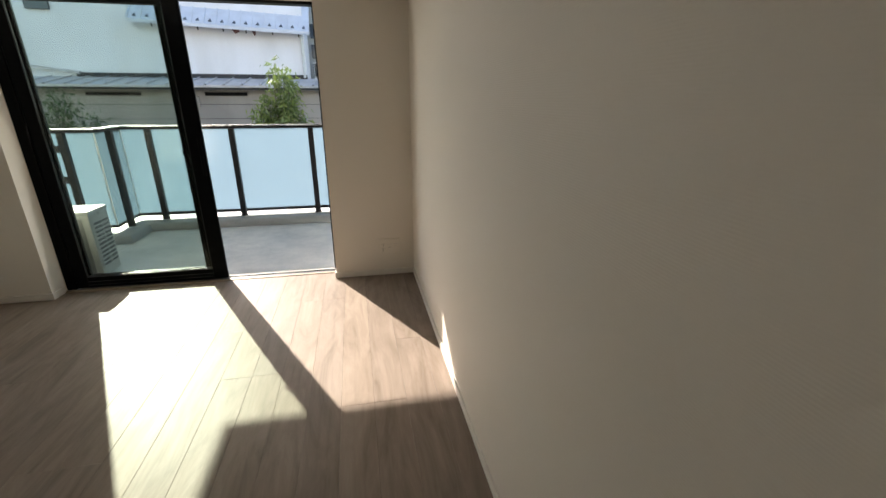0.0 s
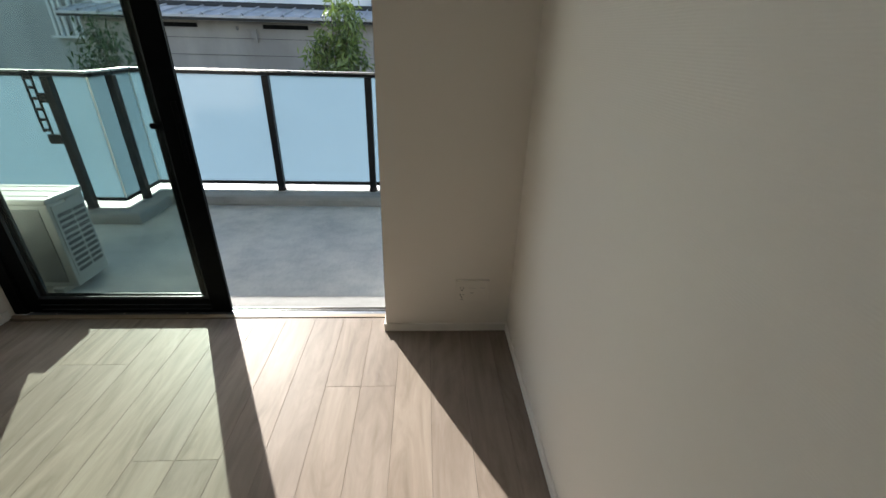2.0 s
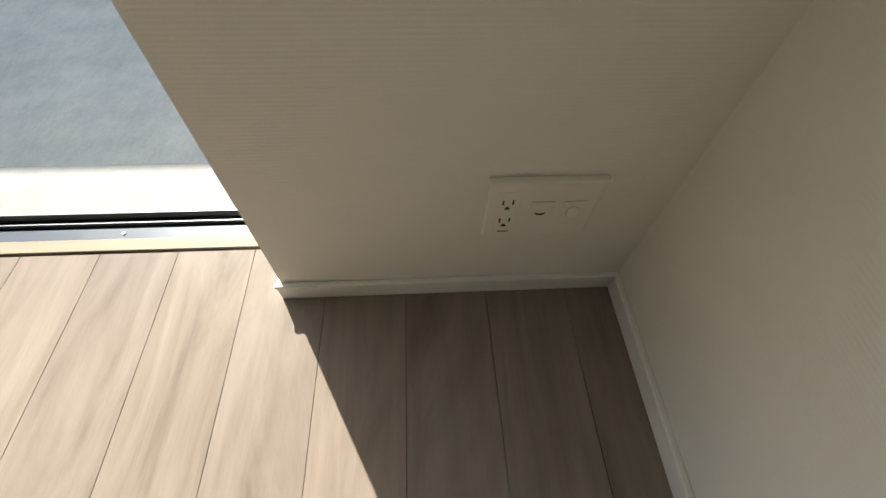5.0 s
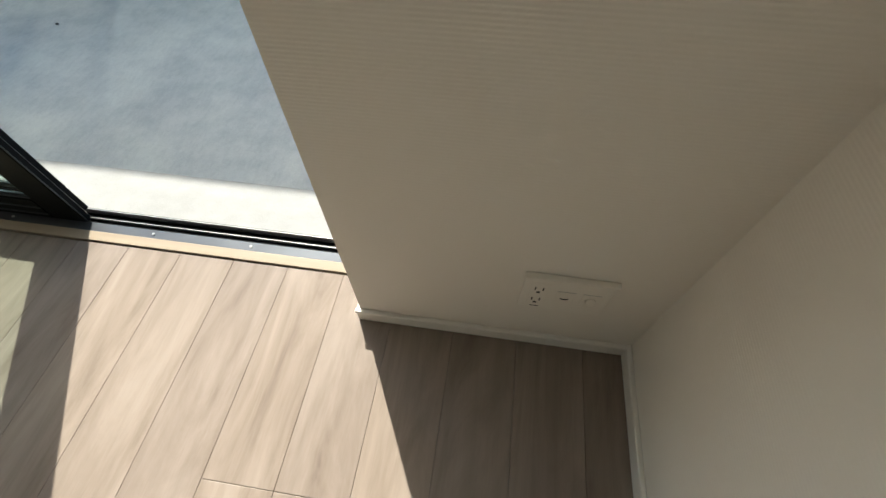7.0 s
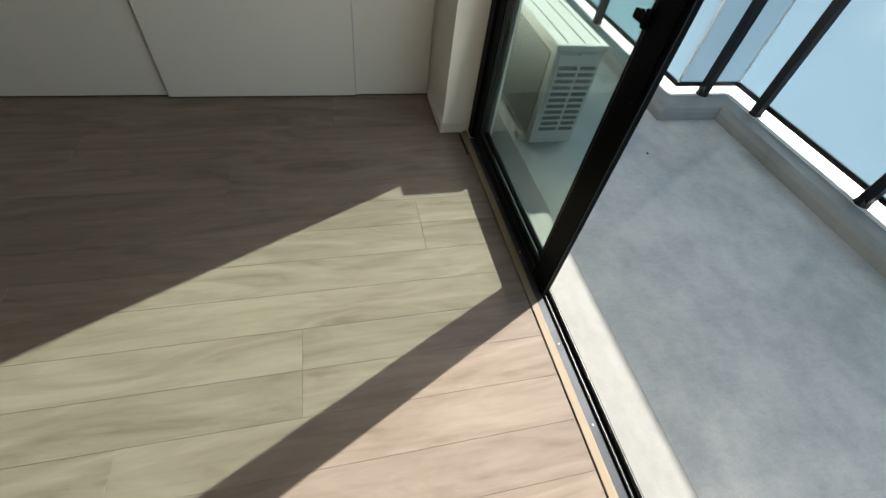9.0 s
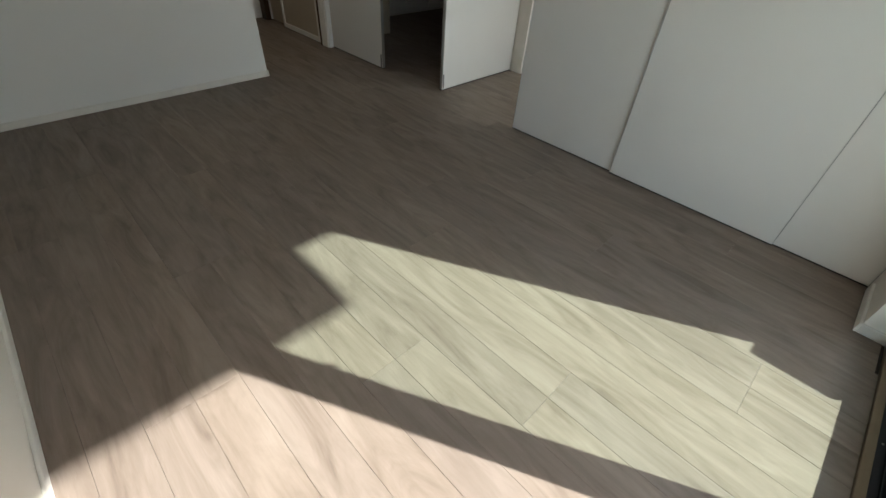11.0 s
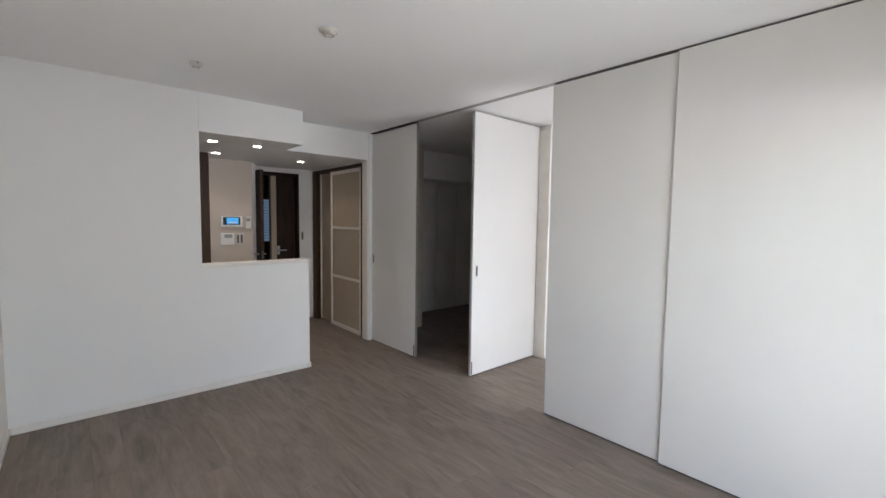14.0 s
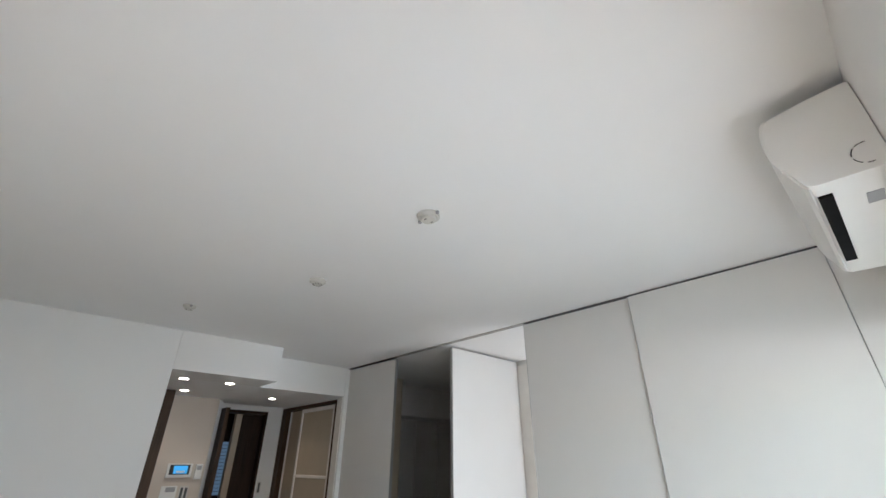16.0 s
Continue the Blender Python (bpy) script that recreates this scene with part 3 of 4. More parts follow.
prism(bm, [(-6.6, 0.30), (1.6, 0.30), (1.6, 2.43), (-3.165, 2.43), (-3.165, 1.965), (-6.6, 1.965)], 2.62, 2.85, "z")
struct("upper_slab", bm, M_STRIP, "pale concrete balcony slab of the floor above")
bm = B()
box(bm, 0.15, 3.0, 0.0, 0.30, -6, 6)
box(bm, -9.0, -6.3, 0.0, 0.30, -6, 6)
box(bm, -6.3, 0.15, 0.0, 0.30, 2.6, 6)
box(bm, -6.3, 0.15, 0.0, 0.30, -6, -0.1)
struct("wall_facade", bm, M_GREYWALL, "outer wall of the building")
bm = B()
box(bm, -9, 3, -9, -8.7, -6, 6)
box(bm, -9, -8.7, -8.7, 0.0, -6, 6)
box(bm, 2.7, 3, -8.7, 0.0, -6, 6)
box(bm, -9, 3, -9, 0.3, 6, 6.2)
struct("wall_outer", bm, M_GREYWALL, "plain outer walls and roof of the building")
bm = B()
box(bm, -2.14, -2.02, -8.6, -6.42, -0.1, 2.6)
box(bm, -3.15, -3.05, -8.6, -6.42, -0.1, 2.6)
box(bm, -3.05, -2.14, -8.7, -8.6, -0.1, 2.6)
struct("wall_hall", bm, M_WALL, "walls of the room beyond the hall door")

# railing
rl = thing("balcony_railing", (-1.0, 2.2, 0.0), "black balcony railing with frosted glass and bright metal cap", "railing")


def post(x, y):
    b = B()
    box(b, x - 0.030, x + 0.030, y - 0.028, y + 0.028, 0.03, 1.045, 0.004)
    p_ = part("post", b, M_RAILBLACK, rl)
    b = B()
    tube(b, (x, y, 0.008), (x, y, 0.03), 0.042, 0.038, 16)
    tube(b, (x, y, 0.03), (x, y, 0.05), 0.036, 0.030, 16)
    part("post_foot", b, M_RAILBLACK, p_, "round black post foot")


PY = 2.205
for x in (-2.69, -1.815, -0.93, -0.045, 0.84):
    post(x, PY)
post(-2.955, 1.96)
for x in (-3.25, -4.12, -5.0, -5.9):
    post(x, 1.70)
GX, GY, GW = -2.992, 2.255, 1.748
for a, b_ in (((GX, GY), (1.6, GY)), ((GX, GW), (GX, GY)), ((-6.6, GW), (GX, GW))):
    along_x = a[1] == b_[1]
    o = 0.032

    def bar(z0, z1, wd, mat_, nm, lab, off=0.0, ext=0.0):
        b = B()
        if along_x:
            box(b, a[0] - (ext if a[0] > -6 else 0), b_[0] + (ext if b_[0] < 1 else 0), a[1] - wd + off, a[1] + wd + off, z0, z1, 0.003)
        else:
            box(b, a[0] - wd - off, a[0] + wd - off, a[1] + ext, b_[1] - ext, z0, z1, 0.003)
        part(nm, b, mat_, rl, lab)
    bar(1.046, 1.070, 0.034, M_RAILBLACK, "top_rail", "black top rail", -0.015, 0.034 if along_x else 0.0)
    bar(1.071, 1.086, 0.036, M_ALU, "rail_cap", "bright aluminium cap", -0.015, 0.036 if along_x else 0.0)
    bar(0.052, 0.082, 0.014, M_RAILBLACK, "bottom_rail", "black bottom rail", 0.0, 0.012 if along_x else 0.0)
xs = [-2.990, -1.815, -0.93, -0.045, 0.84, 1.6]
for i in range(len(xs) - 1):
    part("glass_panel", box(B(), xs[i] + 0.0005, xs[i + 1] - 0.0005, GY - 0.005, GY + 0.005, 0.083, 1.045), M_FROST, rl, "frosted pale blue glass panel")
part("glass_panel", box(B(), GX - 0.005, GX + 0.005, GW - 0.004, GY + 0.004, 0.083, 1.045), M_FROST, rl, "narrow frosted return panel")
xs = [-6.6, -5.9, -5.0, -4.12, -3.25, -2.994]
for i in range(len(xs) - 1):
    part("glass_panel", box(B(), xs[i] + 0.0005, xs[i + 1] - 0.0005, GW - 0.005, GW + 0.005, 0.083, 1.045), M_FROST, rl, "frosted pale blue glass panel")
# bright edge strips at the glass corners
for (x, y) in ((GX + 0.012, GY - 0.012), (GX + 0.012, GW - 0.012)):
    part("corner_strip", box(B(), x - 0.005, x + 0.005, y - 0.005, y + 0.005, 0.083, 1.045, 0.001), M_PLASTIC, rl, "slim bright corner strip")

# ---- outdoor unit ----
ou = thing("outdoor_unit", (-2.95, 0.67, -0.08), "ivory air conditioner outdoor unit standing on the balcony", "air conditioner")
X1, X0, Y0, Y1, Z0, Z1 = -2.535, -3.31, 0.50, 0.765, -0.04, 0.52
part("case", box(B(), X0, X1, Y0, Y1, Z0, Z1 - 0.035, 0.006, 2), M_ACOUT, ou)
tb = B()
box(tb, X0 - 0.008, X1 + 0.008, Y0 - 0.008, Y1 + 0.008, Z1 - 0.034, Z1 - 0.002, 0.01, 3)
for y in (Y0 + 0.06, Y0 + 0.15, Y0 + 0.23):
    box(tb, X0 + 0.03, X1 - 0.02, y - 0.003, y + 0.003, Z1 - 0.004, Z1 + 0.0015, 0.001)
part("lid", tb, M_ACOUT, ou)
g = part("side_grille", box(B(), X1, X1 + 0.006, Y0 + 0.02, Y1 - 0.01, Z0 + 0.06, Z1 - 0.05, 0.002), M_ACOUT, ou, "slotted side grille")
sl = B()
for k in range(11):
    z = Z0 + 0.085 + k * 0.035
    for ya, yb in ((Y0 + 0.035, Y0 + 0.14), (Y0 + 0.155, Y1 - 0.025)):
        box(sl, X1 + 0.005, X1 + 0.0075, ya, yb, z, z + 0.020, 0.0005)
part("slot", sl, M_ACGREY, g, "dark slots in rows")
part("fin_face", box(B(), X0 + 0.03, X1 - 0.05, Y0 - 0.004, Y0, Z0 + 0.03, Z1 - 0.06), M_FIN, ou, "dark finned back face")
for x in (X0 + 0.12, X1 - 0.14):
    part("foot", box(B(), x, x + 0.06, Y0 - 0.03, Y1 + 0.03, -0.08, Z0, 0.003), M_ACOUT, ou)
part("cover", box(B(), X1 + 0.006, X1 + 0.02, Y0 + 0.12, Y0 + 0.22, Z1 - 0.05, Z1 - 0.036, 0.002), M_ACOUT, ou)

# Stands in for a tiny fallen leaf, built as a small rounded lump.
pb = thing("pebble", (-2.436, 1.259, -0.08), "tiny dark leaf scrap on the balcony floor", "pebble")
b = B()
bmesh.ops.create_icosphere(b, subdivisions=2, radius=0.007, matrix=Matrix.Translation((-2.436, 1.259, -0.0755)) @ Matrix.Diagonal((1.3, 0.9, 0.65, 1)))
part("leaf_speck", b, M_MOULD, pb)

# clothes-pole bracket on the railing
hb = thing("pole_bracket", (-3.37, 1.68, 0.55), "grey clothes-pole bracket with a row of holes on the railing", "bracket")
b = B()
for xa, za, zb in ((-3.392, 0.64, 1.06), (-3.335, 0.58, 1.06)):
    box(b, xa - 0.007, xa + 0.007, 1.668, 1.682, za, zb, 0.002)
for k in range(6):
    z = 0.645 + k * 0.078
    box(b, -3.39, -3.337, 1.668, 1.682, z, z + 0.022, 0.004)
tube(b, (-3.363, 1.666, 1.055), (-3.363, 1.683, 1.055), 0.034, 0.034, 16)
box(b, -3.375, -3.279, 1.664, 1.686, 0.55, 0.625, 0.008, 2)
box(b, -3.34, -3.279, 1.666, 1.684, 0.86, 0.93, 0.006)
part("arm", b, M_RAILBLACK, hb)

# ---- vent, outlet ----
v = thing("wall_vent", (-2.82, 0.0, 1.2), "white square air vent with dark slots on the window pier", "vent")
part("cover", box(B(), -2.91, -2.735, -0.018, 0.0, 1.12, 1.295, 0.006, 2), M_PLASTIC, v)
part("plate", box(B(), -2.89, -2.785, -0.026, -0.018, 1.135, 1.28, 0.003, 2), M_PLASTIC, v)
b = B()
for z in (1.138, 1.210):
    box(b, -2.776, -2.750, -0.0195, -0.0175, z, z + 0.028)
    box(b, -2.774, -2.752, -0.0195, -0.0175, z + 0.032, z + 0.062)
part("slot", b, M_DARKSLOT, v, "dark air slots")

o = thing("wall_outlet", (-0.195, 0.0, 0.24), "cream triple outlet plate low on the window column", "outlet")
b = B()
box(b, -0.277, -0.113, -0.007, 0.0, 0.182, 0.303, 0.003, 2)
part("plate", b, M_OUTLET, o)
part("hood", box(B(), -0.279, -0.111, -0.014, 0.0, 0.3035, 0.3085, 0.002, 2), M_OUTLET, o, "thin ridge along the top of the plate")
b = B()
box(b, -0.262, -0.228, -0.0078, -0.0065, 0.2, 0.284, 0.0005)
m_ = part("socket", b, M_OUTLET, o)
for zc in (0.262, 0.222):
    b = B()
    box(b, -0.2545, -0.2520, -0.0084, -0.0077, zc - 0.004, zc + 0.006)
    box(b, -0.2400, -0.2375, -0.0084, -0.0077, zc - 0.003, zc + 0.006)
    prism(b, [(-0.2495, zc - 0.014), (-0.2425, zc - 0.014), (-0.2425, zc - 0.011), (-0.2445, zc - 0.0085), (-0.2475, zc - 0.0085), (-0.2495, zc - 0.011)], -0.0084, -0.0077)
    part("slot", b, M_DARKSLOT, m_, "dark plug slots")
part("seam", box(B(), -0.2535, -0.2365, -0.0083, -0.0077, 0.1945, 0.1960), M_DARKSLOT, m_, "thin dark seam under the sockets")
for xc in (-0.195, -0.147):
    b = B()
    box(b, xc - 0.017, xc + 0.017, -0.0078, -0.0065, 0.222, 0.262, 0.0005)
    m_ = part("module", b, M_OUTLET, o)
    part("seam", box(B(), xc - 0.017, xc + 0.017, -0.0081, -0.0077, 0.2625, 0.2634), M_WHITEBLACK, m_, "fine shaded seam")
    if xc < -0.17:
        b = B()
        for dx, dz in ((-0.006, 0.0015), (-0.003, 0), (0, -0.0008), (0.003, 0), (0.006, 0.0015)):
            box(b, xc + dx - 0.0016, xc + dx + 0.0016, -0.0086, -0.0077, 0.234 + dz, 0.2368 + dz)
        part("jack", b, M_DARKSLOT, m_, "curved dark jack opening")
    else:
        b = B()
        tube(b, (xc, -0.0076, 0.240), (xc, -0.0125, 0.242), 0.0105, 0.009, 20)
        part("jack", b, M_OUTLET, m_, "round closed cap")

# ---- indoor air conditioner ----
ac = thing("air_conditioner", (-2.1, -0.22, 2.26), "white wall-mounted air conditioner with a black outlet slot", "air conditioner")
AX0, AX1 = -2.50, -1.70
prof = [(-0.222, 2.386), (-0.229, 2.391), (-0.30, 2.389), (-0.40, 2.378), (-0.418, 2.370), (-0.427, 2.352), (-0.433, 2.32), (-0.4345, 2.28), (-0.430, 2.24),
        (-0.417, 2.20), (-0.395, 2.146), (-0.387, 2.134), (-0.375, 2.128), (-0.25, 2.124), (-0.222, 2.129)]
part("body", prism(B(), prof, AX0, AX1, "x"), M_PLASTIC, ac)
fp = [(-0.412, 2.377), (-0.424, 2.371), (-0.432, 2.352), (-0.4385, 2.32), (-0.440, 2.28), (-0.4355, 2.24), (-0.423, 2.203),
      (-0.418, 2.204), (-0.430, 2.24), (-0.435, 2.28), (-0.4335, 2.32), (-0.4275, 2.352), (-0.419, 2.369)]
part("front_panel", prism(B(), fp, AX0 - 0.002, AX1 + 0.002, "x"), M_PLASTIC, ac, "thin curved front panel")
part("flap", prism(B(), [(-0.4225, 2.200), (-0.397, 2.138), (-0.388, 2.128), (-0.384, 2.130), (-0.392, 2.143), (-0.416, 2.20)], AX0 + 0.02, AX1 - 0.012, "x"), M_PLASTIC, ac, "hinged louvre flap")
part("outlet_slot", box(B(), AX0 + 0.17, AX1 - 0.07, -0.378, -0.347, 2.118, 2.134), M_CAVITY, ac, "black air outlet slot")
part("sticker", box(B(), AX1 - 0.20, AX1 - 0.13, -0.285, -0.25, 2.1225, 2.1245), M_WHITEBLACK, ac, "small grey rating label")
kn = B()
for k in range(14):
    if k % 4 == 3:
        continue
    a0, a1 = math.pi * (0.45 + 1.1 * k / 14), math.pi * (0.45 + 1.1 * (k + 1) / 14)
    tube(kn, (AX1 + 0.0005, -0.256 + 0.030 * math.cos(a0), 2.172 + 0.030 * math.sin(a0)), (AX1 + 0.0005, -0.256 + 0.030 * math.cos(a1), 2.172 + 0.030 * math.sin(a1)), 0.0012, 0.0012, 6)
part("knockout_mark", kn, M_DARKSLOT, ac, "dashed pipe knock-out line")


# ---- ceiling fittings ----
def rosette(x, y, label, size=0.05, lugs=False):
    t_ = thing("ceiling_rosette", (x, y, H), label, "ceiling fitting", "round fittings of the ceiling")
    b = B()
    tube(b, (x, y, H), (x, y, H - 0.010), size, size * 0.96, 32)
    part("base", b, M_CREAM, t_, smooth=False)
    b = B()
    tube(b, (x, y, H - 0.010), (x, y, H - 0.015), size * 0.86, size * 0.80, 32)
    tube(b, (x, y, H - 0.015), (x, y, H - 0.026), size * 0.66, size * 0.60, 28)
    part("socket", b, M_CREAM, t_)
    if lugs:
        for s_ in (-1, 1):
            b = box(B(), x - 0.007, x + 0.007, y + s_ * (size + 0.005) - 0.006, y + s_ * (size + 0.005) + 0.006, H - 0.016, H - 0.002, 0.002)
            part("lug", b, M_WHITEBLACK, t_, "grey metal side lug")
        for s_ in (-1, 1):
            b = box(B(), x + s_ * size * 0.35 - 0.003, x + s_ * size * 0.35 + 0.003, y - 0.006, y + 0.006, H - 0.0268, H - 0.0255)
            part("slot", b, M_DARKSLOT, t_, "dark contact slot")
    else:
        b = B()
        for k in range(10):
            a_ = k * math.pi / 5
            box(b, x + size * 0.5 * math.cos(a_) - 0.003, x + size * 0.5 * math.cos(a_) + 0.003, y + size * 0.5 * math.sin(a_) - 0.003, y + size * 0.5 * math.sin(a_) + 0.003, H - 0.0268, H - 0.0255)
        part("slot", b, M_DARKSLOT, t_, "dark sensor openings")


rosette(-1.412, -1.573, "cream ceiling light socket with two metal lugs", 0.052, True)
rosette(-1.426, -2.582, "cream round smoke alarm with dark slots", 0.050)
rosette(-1.005, -3.614, "small cream light socket near the kitchen wall", 0.042, True)

for (x, y) in ((-1.34, -4.735), (-1.54, -5.49), (-1.73, -4.73), (-2.47, -5.49)):
    t_ = thing("downlight", (x, y, KH), "small round recessed warm downlight, lit", "lamp", "downlights of the kitchen and passage")
    b = B()
    bmesh.ops.create_circle(b, cap_ends=False, segments=32, radius=0.05)
    r = bmesh.ops.extrude_edge_only(b, edges=b.edges[:])
    for v_ in [e for e in r["geom"] if isinstance(e, bmesh.types.BMVert)]:
        v_.co *= 0.72
        v_.co.z += 0.003
    for v_ in b.verts:
        v_.co += Vector((x, y, KH - 0.004))
    part("ring", b, M_PLASTIC, t_)
    b = B()
    tube(b, (x, y, KH - 0.003), (x, y, KH), 0.036, 0.036, 28)
    part("lamp", b, M_LAMP, t_, "glowing warm lamp")
    d = bpy.data.lights.new("downlight_beam", "SPOT")
    d.energy, d.color, d.spot_size, d.spot_blend, d.shadow_soft_size = 0.8, (1.0, 0.83, 0.62), radians(120), 0.6, 0.04
    so = new("downlight_beam", d)
    so.matrix_world = look((x, y, KH - 0.012), (x, y - 0.001, 0))

# ---- passage fittings ----
ic = thing("intercom", (-1.795, -5.95, 1.4), "white intercom with a lit blue screen on the passage wall", "intercom")
part("body", box(B(), -1.916, -1.676, -5.95, -5.925, 1.335, 1.468, 0.005, 2), M_PLASTIC, ic)
part("bezel", box(B(), -1.892, -1.700, -5.925, -5.921, 1.362, 1.455, 0.002), M_DARKSLOT, ic, "dark screen surround")
part("screen", box(B(), -1.870, -1.738, -5.921, -5.9195, 1.372, 1.445), M_SCREEN, ic, "lit blue screen")
part("picture", box(B(), -1.845, -1.765, -5.9195, -5.919, 1.380, 1.398), M_PLASTIC, ic, "pale patch at the foot of the screen")
rm = thing("wall_controller", (-1.985, -5.95, 1.39), "small white handset in its wall holder", "controller")
part("holder", box(B(), -2.020, -1.950, -5.95, -5.925, 1.315, 1.462, 0.005, 2), M_PLASTIC, rm)
part("screen", box(B(), -2.008, -1.962, -5.925, -5.9235, 1.405, 1.445), M_WHITEBLACK, rm, "grey display")
hc = thing("water_heater_panel", (-1.745, -5.95, 1.19), "white water heater control panel with a grey display", "controller")
part("body", box(B(), -1.820, -1.670, -5.95, -5.932, 1.122, 1.26, 0.004, 2), M_PLASTIC, hc)
part("screen", box(B(), -1.800, -1.712, -5.932, -5.9305, 1.205, 1.248), M_WHITEBLACK, hc, "grey display")
lsw = thing("light_switch", (-1.887, -5.95, 1.19), "white double light switch", "switch", "light switches")
part("plate", box(B(), -1.930, -1.845, -5.95, -5.942, 1.12, 1.258, 0.002), M_CREAM, lsw)
for x in (-1.908, -1.867):
    part("rocker", box(B(), x - 0.012, x + 0.012, -5.942, -5.939, 1.14, 1.24, 0.001), M_ACGREY, lsw, "slim grey rocker")
lsw = thing("light_switch", (-2.82, -6.30, 1.2), "slim white switch beside the hall door", "switch", "light switches")
part("plate", box(B(), -2.845, -2.80, -6.30, -6.292, 1.14, 1.26, 0.002), M_CREAM, lsw)
part("rocker", box(B(), -2.832, -2.813, -6.292, -6.289, 1.15, 1.25, 0.001), M_ACGREY, lsw, "slim grey rocker")

cb = thing("kitchen_cupboard", (-1.1, -5.6, 0.0), "tall brown kitchen cupboard beside the intercom wall", "cupboard")
part("body", box(B(), -1.46, -0.85, -5.94, -5.45, 0.0, KH - 0.01, 0.002), M_BROWN2, cb)
part("door", box(B(), -1.455, -1.16, -5.45, -5.43, 0.06, KH - 0.03, 0.002), M_BROWN2, cb)
part("door", box(B(), -1.15, -0.855, -5.45, -5.43, 0.06, KH - 0.03, 0.002), M_BROWN2, cb)

# hall door: frame, leaf ajar
d2 = tagged(thing("door_1", (-2.5, -6.36, 0), "dark walnut hall door standing ajar", "door"), kind="structure")
part("door_frame", box(B(), -2.775, -2.747, -6.43, -6.285, 0.0, 2.073, 0.002), M_BROWN, d2, "dark walnut frame")
part("door_frame", box(B(), -2.747, -2.20, -6.43, -6.285, 2.035, 2.073, 0.002), M_BROWN, d2, "dark walnut frame head")
part("leaf", box(B(), -2.744, -2.482, -6.41, -6.375, 0.01, 2.03, 0.002), M_BROWN, d2)
part("jamb", box(B(), -2.478, -2.405, -6.43, -6.35, 0.0, 2.03, 0.002), M_CREAMPANEL, d2, "cream upright")
b = B()
tube(b, (-2.51, -6.375, 1.0), (-2.51, -6.335, 1.0), 0.008, 0.008, 10)
tube(b, (-2.51, -6.335, 1.0), (-2.61, -6.335, 1.0), 0.008, 0.008, 10)
box(b, -2.528, -2.492, -6.376, -6.372, 0.94, 1.06, 0.001)
part("door_handle", b, M_EDGE, d2, "satin metal lever handle")
wb = thing("window_blind", (-2.53, -6.95, 1.1), "pale blue slatted blind in the far room, glowing in place of dim daylight", "blind")
for k in range(15):
    part("slat", box(B(), -2.66, -2.42, -6.97, -6.95, 1.10 + k * 0.042, 1.10 + k * 0.042 + 0.036, 0.002), M_BLIND_GLOW, wb)
part("backing", box(B(), -2.68, -2.40, -7.0, -6.975, 0.3, 2.1, 0.002), M_BROWN, wb, "dark panel behind the blind")
d3 = tagged(thing("door_2", (-2.15, -6.0, 0), "dark walnut door opened towards the living room", "door"), kind="structure")
part("leaf", box(B(), -2.166, -2.126, -6.298, -5.925, 0.01, 2.055, 0.002), M_BROWN, d3)
part("leaf_edge", box(B(), -2.168, -2.124, -5.925, -5.915, 0.01, 2.055, 0.002), M_BROWN2, d3, "lighter brown door edge")
for x, s_ in ((-2.124, 1), (-2.168, -1)):
    b = B()
    tube(b, (x, -5.98, 0.99), (x + s_ * 0.035, -5.98, 0.99), 0.008, 0.008, 10)
    tube(b, (x + s_ * 0.035, -5.98, 0.99), (x + s_ * 0.035, -6.07, 0.99), 0.008, 0.008, 10)
    part("door_handle", b, M_EDGE, d3, "satin metal lever handle")
part("lock_plate", box(B(), -2.156, -2.136, -5.915, -5.912, 0.94, 1.03, 0.001), M_DARKALU, d3, "metal lock plate")

# film-panel sliding door in the passage wall
d4 = tagged(thing("door_3", (-2.99, -5.4, 0), "half-closed sliding door with cream film panels in a white frame", "door"), kind="structure")
bm = B()
box(bm, -3.105, -2.962, -6.255, -6.13, 0.0, 2.12, 0.002)
part("door_frame", bm, M_BROWN2, d4, "brown door frame")
part("door_frame", box(B(), -3.11, -2.962, -4.90, -4.87, 0.0, 2.12, 0.002), M_BROWN2, d4, "brown door frame")
part("door_frame", box(B(), -3.11, -2.962, -6.13, -4.90, 2.085, 2.12, 0.002), M_BROWN2, d4, "brown door head")
fr = part("leaf", box(B(), -3.005, -2.975, -5.72, -5.685, 0.012, 2.075, 0.002), M_TRIM, d4, "white leaf frame")
part("stile", box(B(), -3.005, -2.975, -4.955, -4.92, 0.012, 2.075, 0.002), M_TRIM, fr)
for z0, z1 in ((0.012, 0.06), (0.67, 0.70), (1.32, 1.35), (2.03, 2.075)):
    part("rail", box(B(), -3.005, -2.975, -5.685, -4.955, z0, z1, 0.002), M_TRIM, fr)
for z0, z1 in ((0.06, 0.67), (0.70, 1.32), (1.35, 2.03)):
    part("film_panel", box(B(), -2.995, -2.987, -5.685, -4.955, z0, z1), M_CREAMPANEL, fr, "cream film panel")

# Rear leaf added to show the cream room wall, which would stay too dark.
fr = part("leaf", box(B(), -3.050, -3.020, -5.70, -5.665, 0.012, 2.075, 0.002), M_TRIM, d4, "white frame of the added rear leaf")
part("stile", box(B(), -3.050, -3.020, -6.13, -6.105, 0.012, 2.075, 0.002), M_TRIM, fr)
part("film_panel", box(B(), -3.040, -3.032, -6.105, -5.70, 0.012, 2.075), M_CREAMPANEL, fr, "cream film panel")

# ---- outside ----
struct("ground", box(B(), -400, 400, 0.3, 700, -3.4, -3.2), M_GROUND, "asphalt ground")
